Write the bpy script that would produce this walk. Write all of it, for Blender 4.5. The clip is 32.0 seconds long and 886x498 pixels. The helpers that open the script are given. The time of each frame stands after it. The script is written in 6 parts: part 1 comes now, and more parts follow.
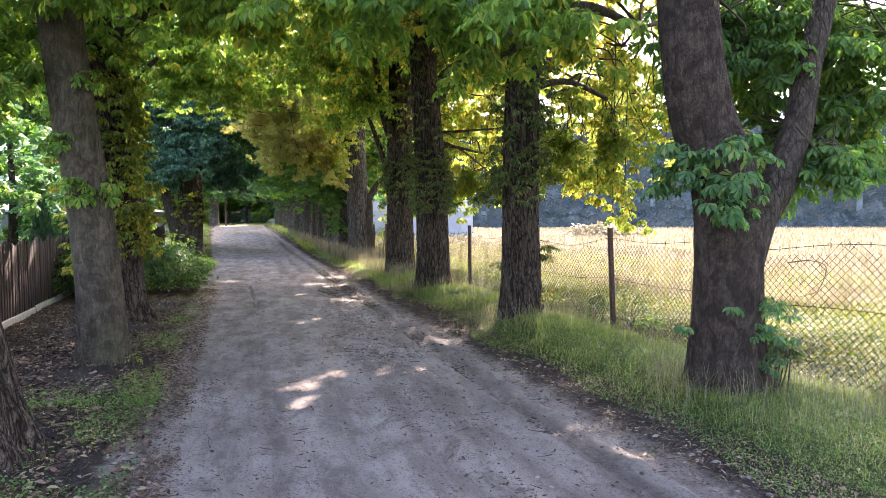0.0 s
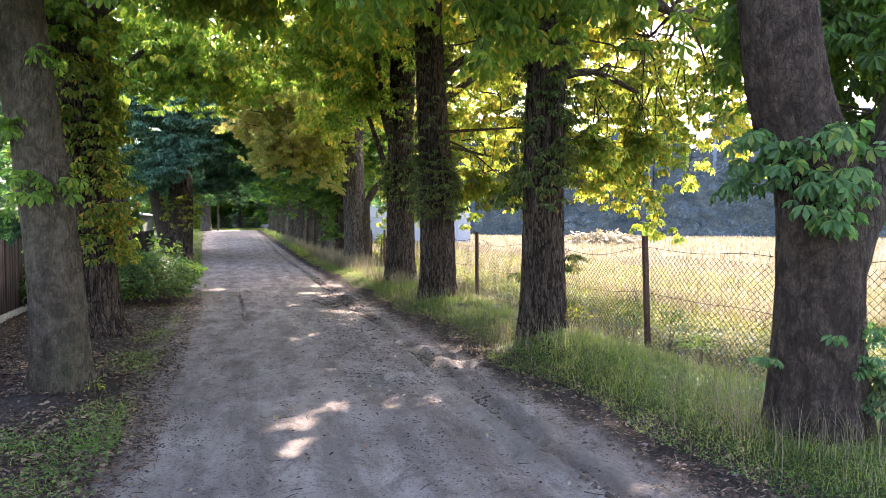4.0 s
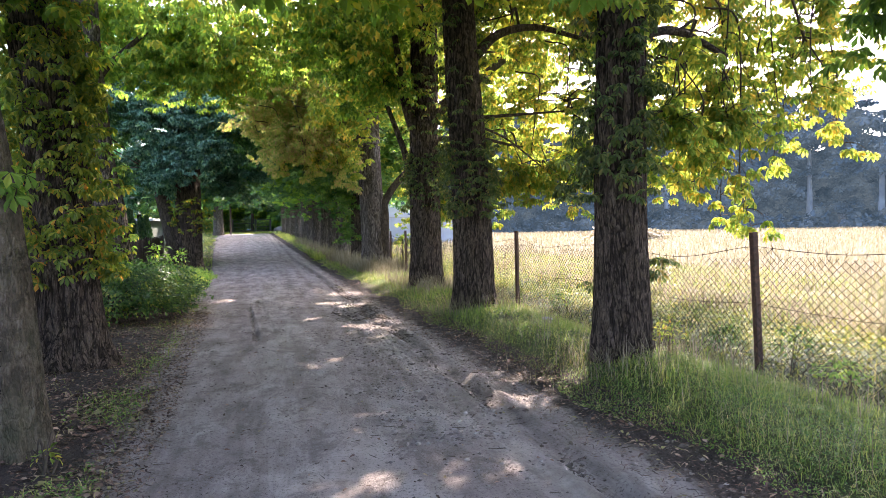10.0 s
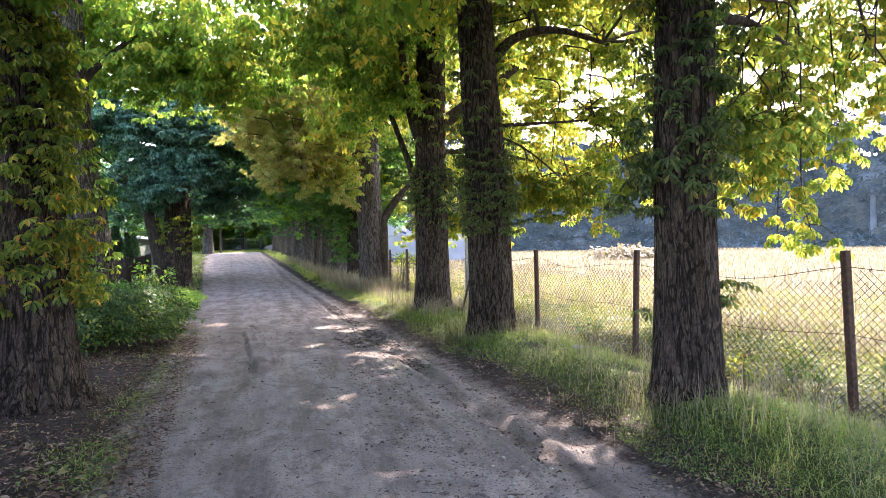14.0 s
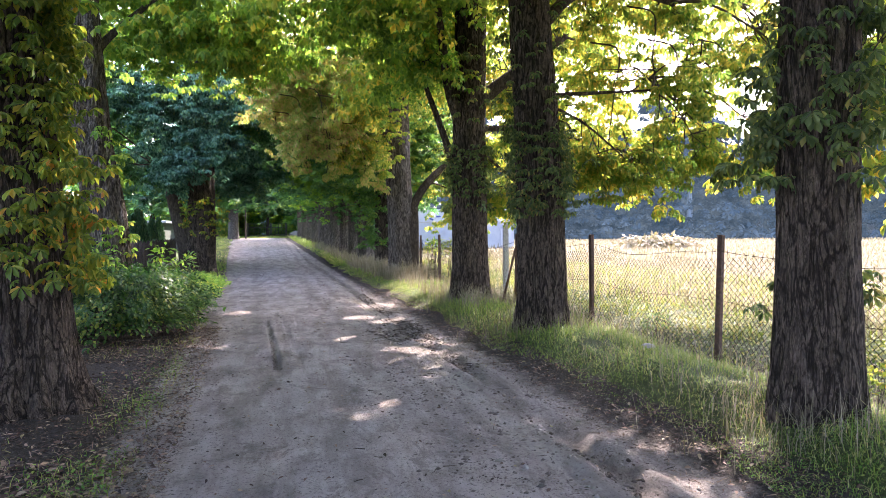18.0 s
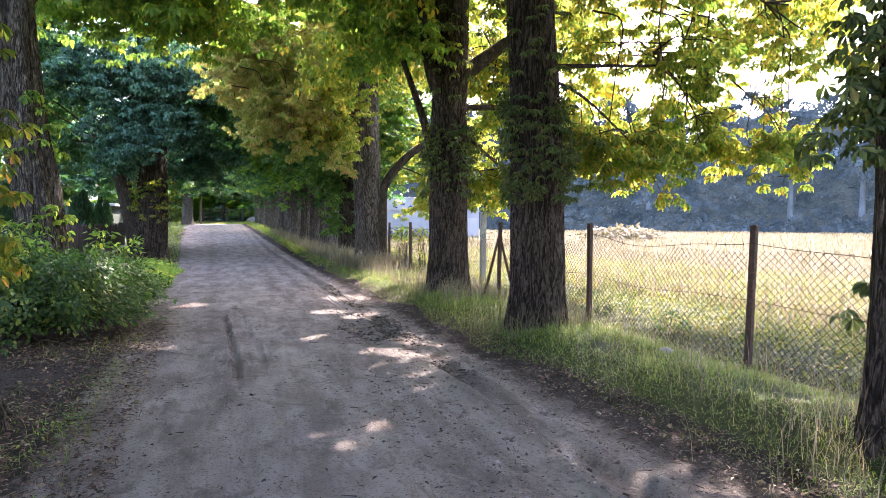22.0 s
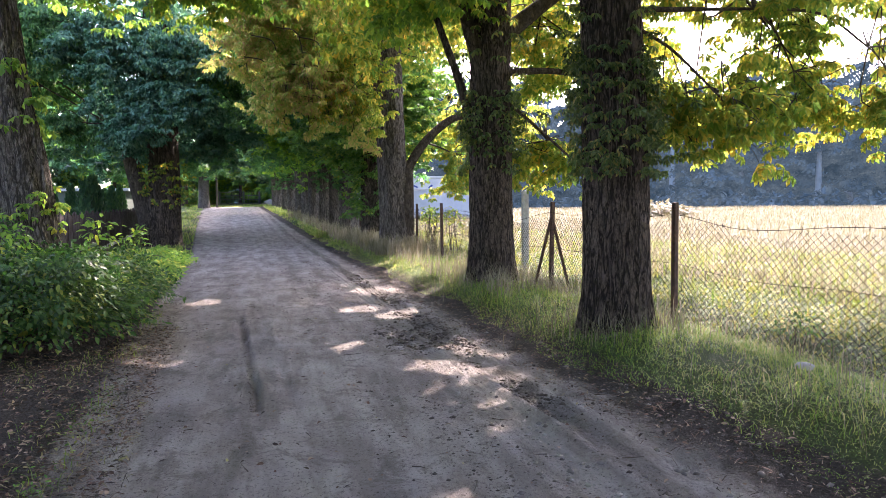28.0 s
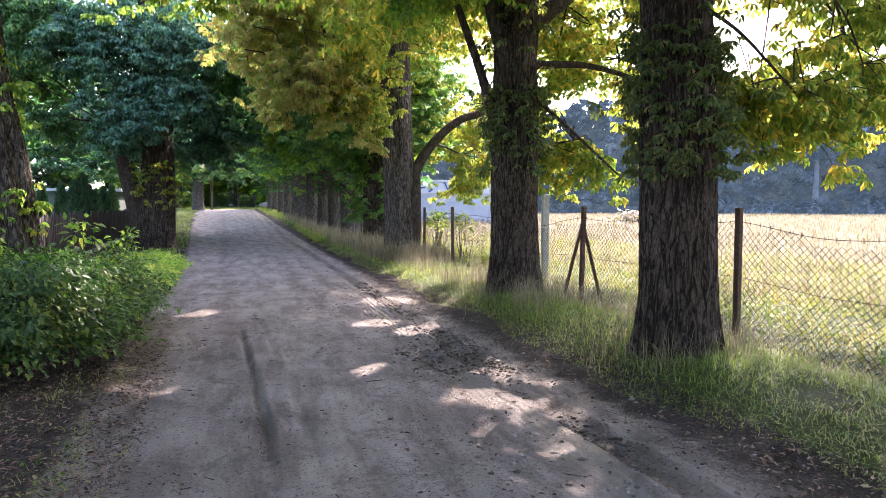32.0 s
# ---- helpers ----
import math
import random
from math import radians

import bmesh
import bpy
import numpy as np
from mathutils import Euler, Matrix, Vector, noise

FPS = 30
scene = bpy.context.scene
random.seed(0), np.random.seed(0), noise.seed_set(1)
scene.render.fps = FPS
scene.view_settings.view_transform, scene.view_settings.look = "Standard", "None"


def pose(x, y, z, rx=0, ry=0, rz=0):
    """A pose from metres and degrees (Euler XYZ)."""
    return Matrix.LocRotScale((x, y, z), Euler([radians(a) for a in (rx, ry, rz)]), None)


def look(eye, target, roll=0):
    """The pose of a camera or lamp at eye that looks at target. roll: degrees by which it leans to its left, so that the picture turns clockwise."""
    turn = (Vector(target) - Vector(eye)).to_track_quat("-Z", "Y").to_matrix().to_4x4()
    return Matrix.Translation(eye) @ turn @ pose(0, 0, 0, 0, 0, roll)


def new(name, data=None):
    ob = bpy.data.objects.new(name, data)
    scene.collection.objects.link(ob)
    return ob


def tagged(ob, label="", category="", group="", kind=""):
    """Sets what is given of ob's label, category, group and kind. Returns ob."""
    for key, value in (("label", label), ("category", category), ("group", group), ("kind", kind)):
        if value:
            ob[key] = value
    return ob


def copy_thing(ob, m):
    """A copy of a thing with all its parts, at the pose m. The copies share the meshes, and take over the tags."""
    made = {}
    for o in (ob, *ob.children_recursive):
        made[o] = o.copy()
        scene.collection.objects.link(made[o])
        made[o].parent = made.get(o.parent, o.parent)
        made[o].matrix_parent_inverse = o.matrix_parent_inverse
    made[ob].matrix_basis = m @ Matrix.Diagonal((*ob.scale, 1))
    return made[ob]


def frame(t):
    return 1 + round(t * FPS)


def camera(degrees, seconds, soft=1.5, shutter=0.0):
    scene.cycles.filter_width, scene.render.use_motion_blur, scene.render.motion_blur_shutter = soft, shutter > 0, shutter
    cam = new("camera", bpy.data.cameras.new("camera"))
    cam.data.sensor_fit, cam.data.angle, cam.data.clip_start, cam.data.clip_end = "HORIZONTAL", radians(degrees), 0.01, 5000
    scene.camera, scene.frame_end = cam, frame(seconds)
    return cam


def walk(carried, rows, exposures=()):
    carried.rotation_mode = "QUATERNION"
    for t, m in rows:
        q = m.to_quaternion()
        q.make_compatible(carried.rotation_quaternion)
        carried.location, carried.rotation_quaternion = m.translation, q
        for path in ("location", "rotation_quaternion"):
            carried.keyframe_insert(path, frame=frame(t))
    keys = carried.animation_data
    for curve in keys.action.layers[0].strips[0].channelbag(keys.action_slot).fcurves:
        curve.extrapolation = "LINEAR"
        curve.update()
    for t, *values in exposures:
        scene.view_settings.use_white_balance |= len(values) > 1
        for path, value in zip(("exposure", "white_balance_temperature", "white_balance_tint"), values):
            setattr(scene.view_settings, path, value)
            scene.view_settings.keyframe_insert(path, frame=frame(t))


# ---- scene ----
cam = camera(67.6, 32.0, 0.5)
EXPOSURE = 3.4
PATH = [
    (0, (0.242, -0.385, 1.668), (0.734, 1.551, 1.583), -0.3),
    (0.5, (0.28, -0.223, 1.656), (0.744, 1.722, 1.588), 0.5),
    (1, (0.284, -0.07, 1.672), (0.755, 1.872, 1.595), 0.4),
    (1.5, (0.239, 0.083, 1.673), (0.727, 2.021, 1.616), 0.4),
    (2, (0.229, 0.222, 1.656), (0.733, 2.156, 1.596), 0.3),
    (2.5, (0.289, 0.39, 1.644), (0.782, 2.328, 1.591), -0.2),
    (4.5, (0.271, 0.92, 1.651), (0.788, 2.851, 1.584), 0.2),
    (5, (0.32, 1.091, 1.661), (0.816, 3.028, 1.596), -0.9),
    (5.5, (0.347, 1.222, 1.66), (0.807, 3.168, 1.61), -0.3),
    (6, (0.327, 1.367, 1.661), (0.778, 3.315, 1.604), 0.1),
    (6.5, (0.293, 1.521, 1.676), (0.777, 3.461, 1.619), -0.6),
    (7, (0.285, 1.637, 1.667), (0.791, 3.571, 1.59), -0.3),
    (7.5, (0.32, 1.826, 1.653), (0.806, 3.765, 1.578), -0.5),
    (8, (0.351, 1.978, 1.668), (0.813, 3.923, 1.588), 0.0),
    (8.5, (0.334, 2.125, 1.663), (0.784, 4.072, 1.579), -0.3),
    (9, (0.281, 2.308, 1.664), (0.738, 4.254, 1.59), -0.8),
    (9.5, (0.269, 2.429, 1.667), (0.753, 4.368, 1.585), -0.4),
    (10, (0.3, 2.573, 1.672), (0.773, 4.516, 1.604), -1.1),
    (10.5, (0.312, 2.704, 1.666), (0.747, 4.655, 1.598), -0.5),
    (11, (0.273, 2.85, 1.669), (0.713, 4.8, 1.599), -0.2),
    (11.5, (0.195, 2.967, 1.68), (0.646, 4.915, 1.616), -0.3),
    (12, (0.186, 3.107, 1.677), (0.682, 5.043, 1.599), -0.3),
    (12.5, (0.206, 3.272, 1.664), (0.692, 5.211, 1.607), -1.4),
    (13, (0.219, 3.417, 1.648), (0.684, 5.362, 1.595), -0.5),
    (13.5, (0.214, 3.568, 1.657), (0.695, 5.509, 1.612), -0.7),
    (14, (0.148, 3.708, 1.658), (0.651, 5.644, 1.647), -1.0),
    (14.5, (0.165, 3.844, 1.639), (0.675, 5.777, 1.611), -0.7),
    (15, (0.209, 4.017, 1.634), (0.689, 5.958, 1.621), -1.0),
    (15.5, (0.223, 4.133, 1.625), (0.669, 6.083, 1.599), -0.8),
    (17.5, (0.12, 4.777, 1.603), (0.585, 6.722, 1.572), -0.9),
    (18, (0.11, 4.91, 1.593), (0.544, 6.862, 1.546), -0.5),
    (18.5, (0.059, 5.107, 1.586), (0.499, 7.058, 1.541), -0.6),
    (19, (0.034, 5.258, 1.591), (0.502, 7.202, 1.544), -0.2),
    (19.5, (0.06, 5.424, 1.573), (0.532, 7.367, 1.527), -0.5),
    (20, (0.102, 5.58, 1.547), (0.547, 7.529, 1.514), -0.3),
    (20.5, (0.121, 5.705, 1.553), (0.579, 7.651, 1.498), -0.0),
    (21, (0.081, 5.852, 1.542), (0.555, 7.794, 1.492), 0.5),
    (21.5, (0.045, 6.014, 1.544), (0.568, 7.944, 1.488), 0.3),
    (22, (0.028, 6.118, 1.553), (0.581, 8.038, 1.473), 0.4),
    (22.5, (0.067, 6.28, 1.564), (0.593, 8.208, 1.493), -0.5),
    (23, (0.078, 6.434, 1.584), (0.577, 8.369, 1.5), -0.5),
    (23.5, (0.047, 6.619, 1.558), (0.544, 8.554, 1.47), -0.4),
    (24, (-0.002, 6.759, 1.581), (0.51, 8.69, 1.493), -0.1),
    (24.5, (-0.003, 6.84, 1.573), (0.52, 8.769, 1.488), -0.5),
    (25, (0.038, 6.957, 1.572), (0.542, 8.891, 1.492), -0.7),
    (25.5, (0.067, 7.107, 1.553), (0.541, 9.048, 1.482), -0.8),
    (27.5, (0.004, 7.601, 1.583), (0.514, 9.53, 1.44), 0.0),
    (28, (0.017, 7.764, 1.596), (0.521, 9.694, 1.453), -0.6),
    (28.5, (0.002, 7.902, 1.59), (0.474, 9.841, 1.463), -0.4),
    (29, (-0.018, 8.038, 1.598), (0.463, 9.976, 1.481), -0.5),
    (29.5, (-0.093, 8.157, 1.595), (0.422, 10.086, 1.477), -0.3),
    (30, (-0.14, 8.268, 1.582), (0.403, 10.188, 1.446), 0.0),
    (30.5, (-0.099, 8.419, 1.574), (0.425, 10.345, 1.44), -0.7),
    (31, (-0.069, 8.539, 1.586), (0.44, 10.469, 1.464), -0.3),
    (31.5, (-0.082, 8.657, 1.583), (0.42, 10.589, 1.449), -0.1),
    (32, (-0.135, 8.808, 1.573), (0.387, 10.735, 1.444), 0.0),
]
walk(cam, [(t, look(eye, target, roll)) for t, eye, target, roll in PATH], [(0, EXPOSURE - 0.02, 6900, 27), (2, EXPOSURE - 0.12, 6900, 27), (5, EXPOSURE + 0.03, 6900, 27), (9, EXPOSURE - 0.08, 6800, 27), (14, EXPOSURE + 0.05, 6650, 28), (20, EXPOSURE + 0.12, 6500, 29), (24, EXPOSURE - 0.1, 6500, 29), (32, EXPOSURE - 0.1, 6500, 29)])

# ---- light ----
SUN_AZ, SUN_EL = 31.0, 42.0          # degrees right of the track, degrees up
SUN = Vector((math.sin(radians(SUN_AZ)) * math.cos(radians(SUN_EL)),
              math.cos(radians(SUN_AZ)) * math.cos(radians(SUN_EL)), math.sin(radians(SUN_EL))))
world = bpy.data.worlds.new("world")
scene.world = world
world.use_nodes = True
wn = world.node_tree
sky = wn.nodes.new("ShaderNodeTexSky")
sky.sky_type = "NISHITA"
sky.sun_disc = False
sky.sun_elevation, sky.sun_rotation = radians(SUN_EL), radians(SUN_AZ)
sky.dust_density = 2.5
wn.links.new(sky.outputs[0], wn.nodes["Background"].inputs[0])
wn.nodes["Background"].inputs[1].default_value = 0.15
sun = new("sun", bpy.data.lights.new("sun", "SUN"))
sun.data.energy, sun.data.angle, sun.data.color = 2.4, radians(0.5), (1.0, 0.93, 0.8)
sun.matrix_world = look(SUN * 50, (0, 0, 0))


# ---- materials ----
def material(name, rough=0.8, spec=0.3):
    m = bpy.data.materials.new(name)
    m.use_nodes = True
    b = m.node_tree.nodes["Principled BSDF"]
    b.inputs["Roughness"].default_value = rough
    b.inputs["Specular IOR Level"].default_value = spec
    return m, m.node_tree, b


def node(tree, kind, **values):
    n = tree.nodes.new(kind)
    for k, v in values.items():
        if k in n.inputs:
            n.inputs[k].default_value = v
    return n


def ramp(tree, fac, stops):
    r = tree.nodes.new("ShaderNodeValToRGB")
    while len(r.color_ramp.elements) < len(stops):
        r.color_ramp.elements.new(0.5)
    for e, (p, c) in zip(r.color_ramp.elements, stops):
        e.position, e.color = p, (*c, 1)
    tree.links.new(fac, r.inputs[0])
    return r.outputs[0]


def mixed(tree, fac, a, b, how="MIX"):
    m = tree.nodes.new("ShaderNodeMix")
    m.data_type, m.blend_type = "RGBA", how
    for socket, value in ((m.inputs[0], fac), (m.inputs[6], a), (m.inputs[7], b)):
        if isinstance(value, bpy.types.NodeSocket):
            tree.links.new(value, socket)
        else:
            socket.default_value = value if isinstance(value, float) else (*value, 1)
    return m.outputs[2]


def coords(tree, scale=(1, 1, 1), world_space=True):
    mp = tree.nodes.new("ShaderNodeMapping")
    mp.inputs["Scale"].default_value = scale
    if world_space:
        tree.links.new(tree.nodes.new("ShaderNodeNewGeometry").outputs["Position"], mp.inputs[0])
    else:
        tree.links.new(tree.nodes.new("ShaderNodeTexCoord").outputs["Object"], mp.inputs[0])
    return mp.outputs[0]


def noisy(tree, where, scale, detail=4.0, rough=0.6, distortion=0.0):
    n = node(tree, "ShaderNodeTexNoise", Scale=scale, Detail=detail, Roughness=rough, Distortion=distortion)
    tree.links.new(where, n.inputs["Vector"])
    return n.outputs["Fac"]


def bump(tree, height, bsdf, strength=0.5, distance=0.02):
    b = node(tree, "ShaderNodeBump", Strength=strength, Distance=distance)
    tree.links.new(height, b.inputs["Height"])
    tree.links.new(b.outputs[0], bsdf.inputs["Normal"])
    return b


def leaf_material(name, stops, glow, share=0.5, rough=0.45, patch=0.5):
    """Thin leaf: a glossy face and light let through; tints differ leaf by leaf and bough by bough."""
    m, t, b = material(name, rough, 0.35)
    pick = t.nodes.new("ShaderNodeNewGeometry").outputs["Random Per Island"]
    big = noisy(t, coords(t), 0.55, 2.0)
    add = t.nodes.new("ShaderNodeMath")
    add.operation = "MULTIPLY_ADD"
    t.links.new(big, add.inputs[0])
    add.inputs[1].default_value = patch * 2
    sub = t.nodes.new("ShaderNodeMath")
    sub.operation = "SUBTRACT"
    t.links.new(pick, sub.inputs[0])
    sub.inputs[1].default_value = patch
    t.links.new(sub.outputs[0], add.inputs[2])
    col = ramp(t, add.outputs[0], stops)
    spots = noisy(t, coords(t), 30.0, 3.0)
    col2 = mixed(t, ramp(t, spots, [(0.55, (0, 0, 0)), (0.75, (0.6, 0.6, 0.6))]), col, tuple(0.55 * c for c in stops[-1][1]))
    t.links.new(col2, b.inputs["Base Color"])
    tr = t.nodes.new("ShaderNodeBsdfTranslucent")
    t.links.new(mixed(t, 1.0, col, glow, "MULTIPLY"), tr.inputs[0])
    mx = t.nodes.new("ShaderNodeMixShader")
    mx.inputs[0].default_value = share
    t.links.new(b.outputs[0], mx.inputs[1])
    t.links.new(tr.outputs[0], mx.inputs[2])
    t.links.new(mx.outputs[0], t.nodes["Material Output"].inputs[0])
    return m


LEAF = leaf_material("chestnut_leaf", [(0.05, (0.055, 0.128, 0.036)), (0.45, (0.095, 0.190, 0.046)), (0.85, (0.150, 0.250, 0.055)), (1.0, (0.25, 0.29, 0.06))], (2.9, 2.8, 1.3), 0.64)
LEAF_FRESH = leaf_material("chestnut_leaf_fresh", [(0.0, (0.056, 0.126, 0.034)), (0.45, (0.100, 0.200, 0.048)), (0.85, (0.165, 0.270, 0.060)), (1.0, (0.30, 0.31, 0.075))], (2.7, 2.4, 1.25), 0.62)
# Sunlit copy: the back-lit glow of field-side crowns is put into the colour.
LEAF_SUNNY = leaf_material("chestnut_leaf_pale_sunlit", [(0.0, (0.068, 0.145, 0.034)), (0.45, (0.142, 0.208, 0.048)), (0.85, (0.245, 0.265, 0.060)), (1.0, (0.38, 0.30, 0.07))], (2.6, 2.3, 1.4), 0.67)
LEAF_GOLD = leaf_material("chestnut_leaf_turning", [(0.0, (0.054, 0.110, 0.026)), (0.45, (0.112, 0.170, 0.036)), (0.85, (0.205, 0.235, 0.042)), (0.96, (0.36, 0.28, 0.052)), (1.0, (0.40, 0.20, 0.05))], (2.3, 2.1, 1.1), 0.55, 0.45, 0.3)
LEAF_BROWN = leaf_material("chestnut_leaf_browned", [(0.0, (0.14, 0.22, 0.060)), (0.4, (0.225, 0.265, 0.085)), (0.65, (0.315, 0.285, 0.110)), (0.88, (0.36, 0.27, 0.135)), (1.0, (0.26, 0.18, 0.11))], (2.5, 2.4, 1.6), 0.62, 0.55)
LEAF_TEAL = leaf_material("dense_dark_leaf", [(0.0, (0.024, 0.076, 0.050)), (0.45, (0.055, 0.142, 0.096)), (0.8, (0.12, 0.235, 0.17)), (1.0, (0.14, 0.22, 0.10))], (1.7, 2.0, 1.4), 0.42, 0.4)
# Darkened leaf copies: shade under the avenue is put into the colour.
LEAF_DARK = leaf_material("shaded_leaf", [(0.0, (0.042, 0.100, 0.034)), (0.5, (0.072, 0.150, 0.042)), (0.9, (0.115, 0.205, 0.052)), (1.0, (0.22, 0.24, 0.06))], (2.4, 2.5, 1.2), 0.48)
LEAF_DEEP = leaf_material("tunnel_shade_leaf", [(0.0, (0.034, 0.088, 0.040)), (0.5, (0.062, 0.142, 0.058)), (0.9, (0.105, 0.205, 0.078)), (1.0, (0.18, 0.23, 0.07))], (1.9, 2.3, 1.4), 0.48)
LEAF_OLIVE = leaf_material("canopy_leaf", [(0.0, (0.070, 0.140, 0.036)), (0.45, (0.118, 0.205, 0.048)), (0.85, (0.185, 0.255, 0.058)), (1.0, (0.30, 0.28, 0.06))], (2.4, 2.4, 1.3), 0.62)
LEAF_SHOOT = leaf_material("trunk_shoot_leaf", [(0.0, (0.034, 0.062, 0.026)), (0.5, (0.072, 0.112, 0.042)), (0.9, (0.125, 0.160, 0.058)), (1.0, (0.23, 0.19, 0.07))], (1.9, 1.9, 1.0), 0.4)
LEAF_BUSH = leaf_material("shrub_leaf", [(0.0, (0.014, 0.045, 0.013)), (0.45, (0.036, 0.092, 0.024)), (0.88, (0.085, 0.160, 0.038)), (1.0, (0.22, 0.25, 0.05))], (1.8, 2.0, 1.0), 0.38, 0.5)
LEAF_THUJA = leaf_material("thuja_scale", [(0.0, (0.015, 0.050, 0.022)), (0.6, (0.03, 0.085, 0.035)), (1.0, (0.06, 0.12, 0.04))], (1.2, 1.4, 1.0), 0.15, 0.6)
LITTER = leaf_material("fallen_leaf", [(0.0, (0.020, 0.013, 0.010)), (0.4, (0.060, 0.035, 0.025)), (0.7, (0.150, 0.083, 0.058)), (0.88, (0.31, 0.215, 0.155)), (1.0, (0.20, 0.19, 0.07))], (1.2, 1.1, 1.0), 0.12, 0.7, 0.25)
GRASS = leaf_material("verge_grass_blade", [(0.0, (0.060, 0.118, 0.024)), (0.4, (0.125, 0.205, 0.042)), (0.72, (0.220, 0.265, 0.070)), (0.9, (0.26, 0.265, 0.110)), (1.0, (0.36, 0.30, 0.175))], (2.0, 2.0, 1.0), 0.45, 0.5)
VERGE_WEED = leaf_material("verge_weed_leaf", [(0.0, (0.042, 0.105, 0.026)), (0.5, (0.085, 0.175, 0.040)), (0.9, (0.135, 0.225, 0.050)), (1.0, (0.24, 0.25, 0.08))], (1.8, 1.9, 1.0), 0.4, 0.5)
STRAW = leaf_material("dry_grass_blade", [(0.0, (0.112, 0.105, 0.048)), (0.35, (0.170, 0.152, 0.088)), (0.7, (0.225, 0.198, 0.130)), (1.0, (0.29, 0.25, 0.18))], (1.2, 1.15, 1.05), 0.4, 0.6)
MEADOW = leaf_material("meadow_blade", [(0.0, (0.060, 0.118, 0.016)), (0.45, (0.125, 0.170, 0.028)), (0.8, (0.205, 0.210, 0.050)), (1.0, (0.29, 0.25, 0.11))], (1.7, 1.6, 0.9), 0.45, 0.5)


def ridged(tree, where, scale, detail, distortion):
    """Furrows: dark along lines where a noise passes its middle."""
    n = noisy(tree, where, scale, detail, 0.55, distortion)
    a = tree.nodes.new("ShaderNodeMath")
    a.operation = "SUBTRACT"
    tree.links.new(n, a.inputs[0])
    a.inputs[1].default_value = 0.5
    b = tree.nodes.new("ShaderNodeMath")
    b.operation = "ABSOLUTE"
    tree.links.new(a.outputs[0], b.inputs[0])
    return b.outputs[0]


def bark_material(name, dark, mid, pale, moss=0.0, furrow=1.0, blotch=0.35, plate=(15.0, 0.24, 0.6)):
    m, t, b = material(name, 0.92, 0.12)
    deep = ridged(t, coords(t, (1, 1, 0.17), False), 14.0, 4.0, 0.6)
    small = ridged(t, coords(t, (1, 1, 0.2), False), 34.0, 3.0, 0.8)
    fine = noisy(t, coords(t, (1, 1, 0.5), False), 70.0, 5.0, 0.75)
    big = noisy(t, coords(t, (1, 1, 0.6), False), 2.2, 4.0)
    col = ramp(t, fine, [(0.3, mid), (0.72, pale)])
    col = mixed(t, ramp(t, big, [(0.35, (0.5, 0.5, 0.5)), (0.65, (0, 0, 0))]), col, mid)
    spots = noisy(t, coords(t, (1, 1, 0.7), False), 9.0, 6.0, 0.7, 0.6)
    col = mixed(t, ramp(t, spots, [(0.42, (blotch,) * 3), (0.58, (0, 0, 0))]), col, dark)
    col = mixed(t, ramp(t, spots, [(0.58, (0, 0, 0)), (0.72, (blotch * 0.8,) * 3)]), col, pale)
    col = mixed(t, ramp(t, small, [(0.0, (0.7 * furrow,) * 3), (0.06, (0, 0, 0))]), col, dark)
    cracks = node(t, "ShaderNodeTexVoronoi", Scale=plate[0])
    cracks.feature = "DISTANCE_TO_EDGE"
    bent = mixed(t, 0.10, coords(t, (1, 1, plate[1]), False), node(t, "ShaderNodeTexNoise", Scale=9.0, Detail=3.0).outputs["Color"])
    t.links.new(bent, cracks.inputs["Vector"])
    gap = cracks.outputs["Distance"]
    col = mixed(t, ramp(t, gap, [(0.0, (plate[2],) * 3), (0.05, (0.4 * plate[2],) * 3), (0.11, (0, 0, 0))]), col, dark)
    col = mixed(t, ramp(t, deep, [(0.0, (furrow,) * 3), (0.022, (0.85 * furrow,) * 3), (0.06, (0, 0, 0))]), col, dark)
    col = mixed(t, ramp(t, big, [(0.45, (0, 0, 0)), (0.75, (moss, moss, moss))]), col, (0.075, 0.085, 0.045))
    t.links.new(col, b.inputs["Base Color"])
    h = t.nodes.new("ShaderNodeMath")
    h.operation = "MULTIPLY_ADD"
    t.links.new(ramp(t, deep, [(0.0, (0, 0, 0)), (0.16, (1, 1, 1))]), h.inputs[0])
    h.inputs[1].default_value = furrow
    k = t.nodes.new("ShaderNodeMath")
    k.operation = "MULTIPLY_ADD"
    t.links.new(ramp(t, small, [(0.0, (0, 0, 0)), (0.12, (1, 1, 1))]), k.inputs[0])
    k.inputs[1].default_value = 0.4
    f = t.nodes.new("ShaderNodeMath")
    f.operation = "MULTIPLY_ADD"
    t.links.new(fine, f.inputs[0])
    f.inputs[1].default_value = 0.35
    t.links.new(ramp(t, gap, [(0.0, (0, 0, 0)), (0.14, (plate[2],) * 3)]), f.inputs[2])
    t.links.new(f.outputs[0], k.inputs[2])
    t.links.new(k.outputs[0], h.inputs[2])
    bump(t, h.outputs[0], b, 1.0, 0.05)
    return m


BARK = bark_material("chestnut_bark", (0.018, 0.013, 0.010), (0.122, 0.089, 0.067), (0.245, 0.190, 0.148), 0.0, 0.95, 0.4)
BARK_PLATED = bark_material("plated_chestnut_bark", (0.026, 0.019, 0.015), (0.100, 0.073, 0.056), (0.185, 0.138, 0.108), 0.0, 0.30, 0.7, (34.0, 0.6, 0.35))
BARK_MOSSY = bark_material("mossy_chestnut_bark", (0.034, 0.027, 0.019), (0.145, 0.116, 0.084), (0.240, 0.198, 0.145), 0.6, 0.25, 0.6, (26.0, 0.5, 0.28))
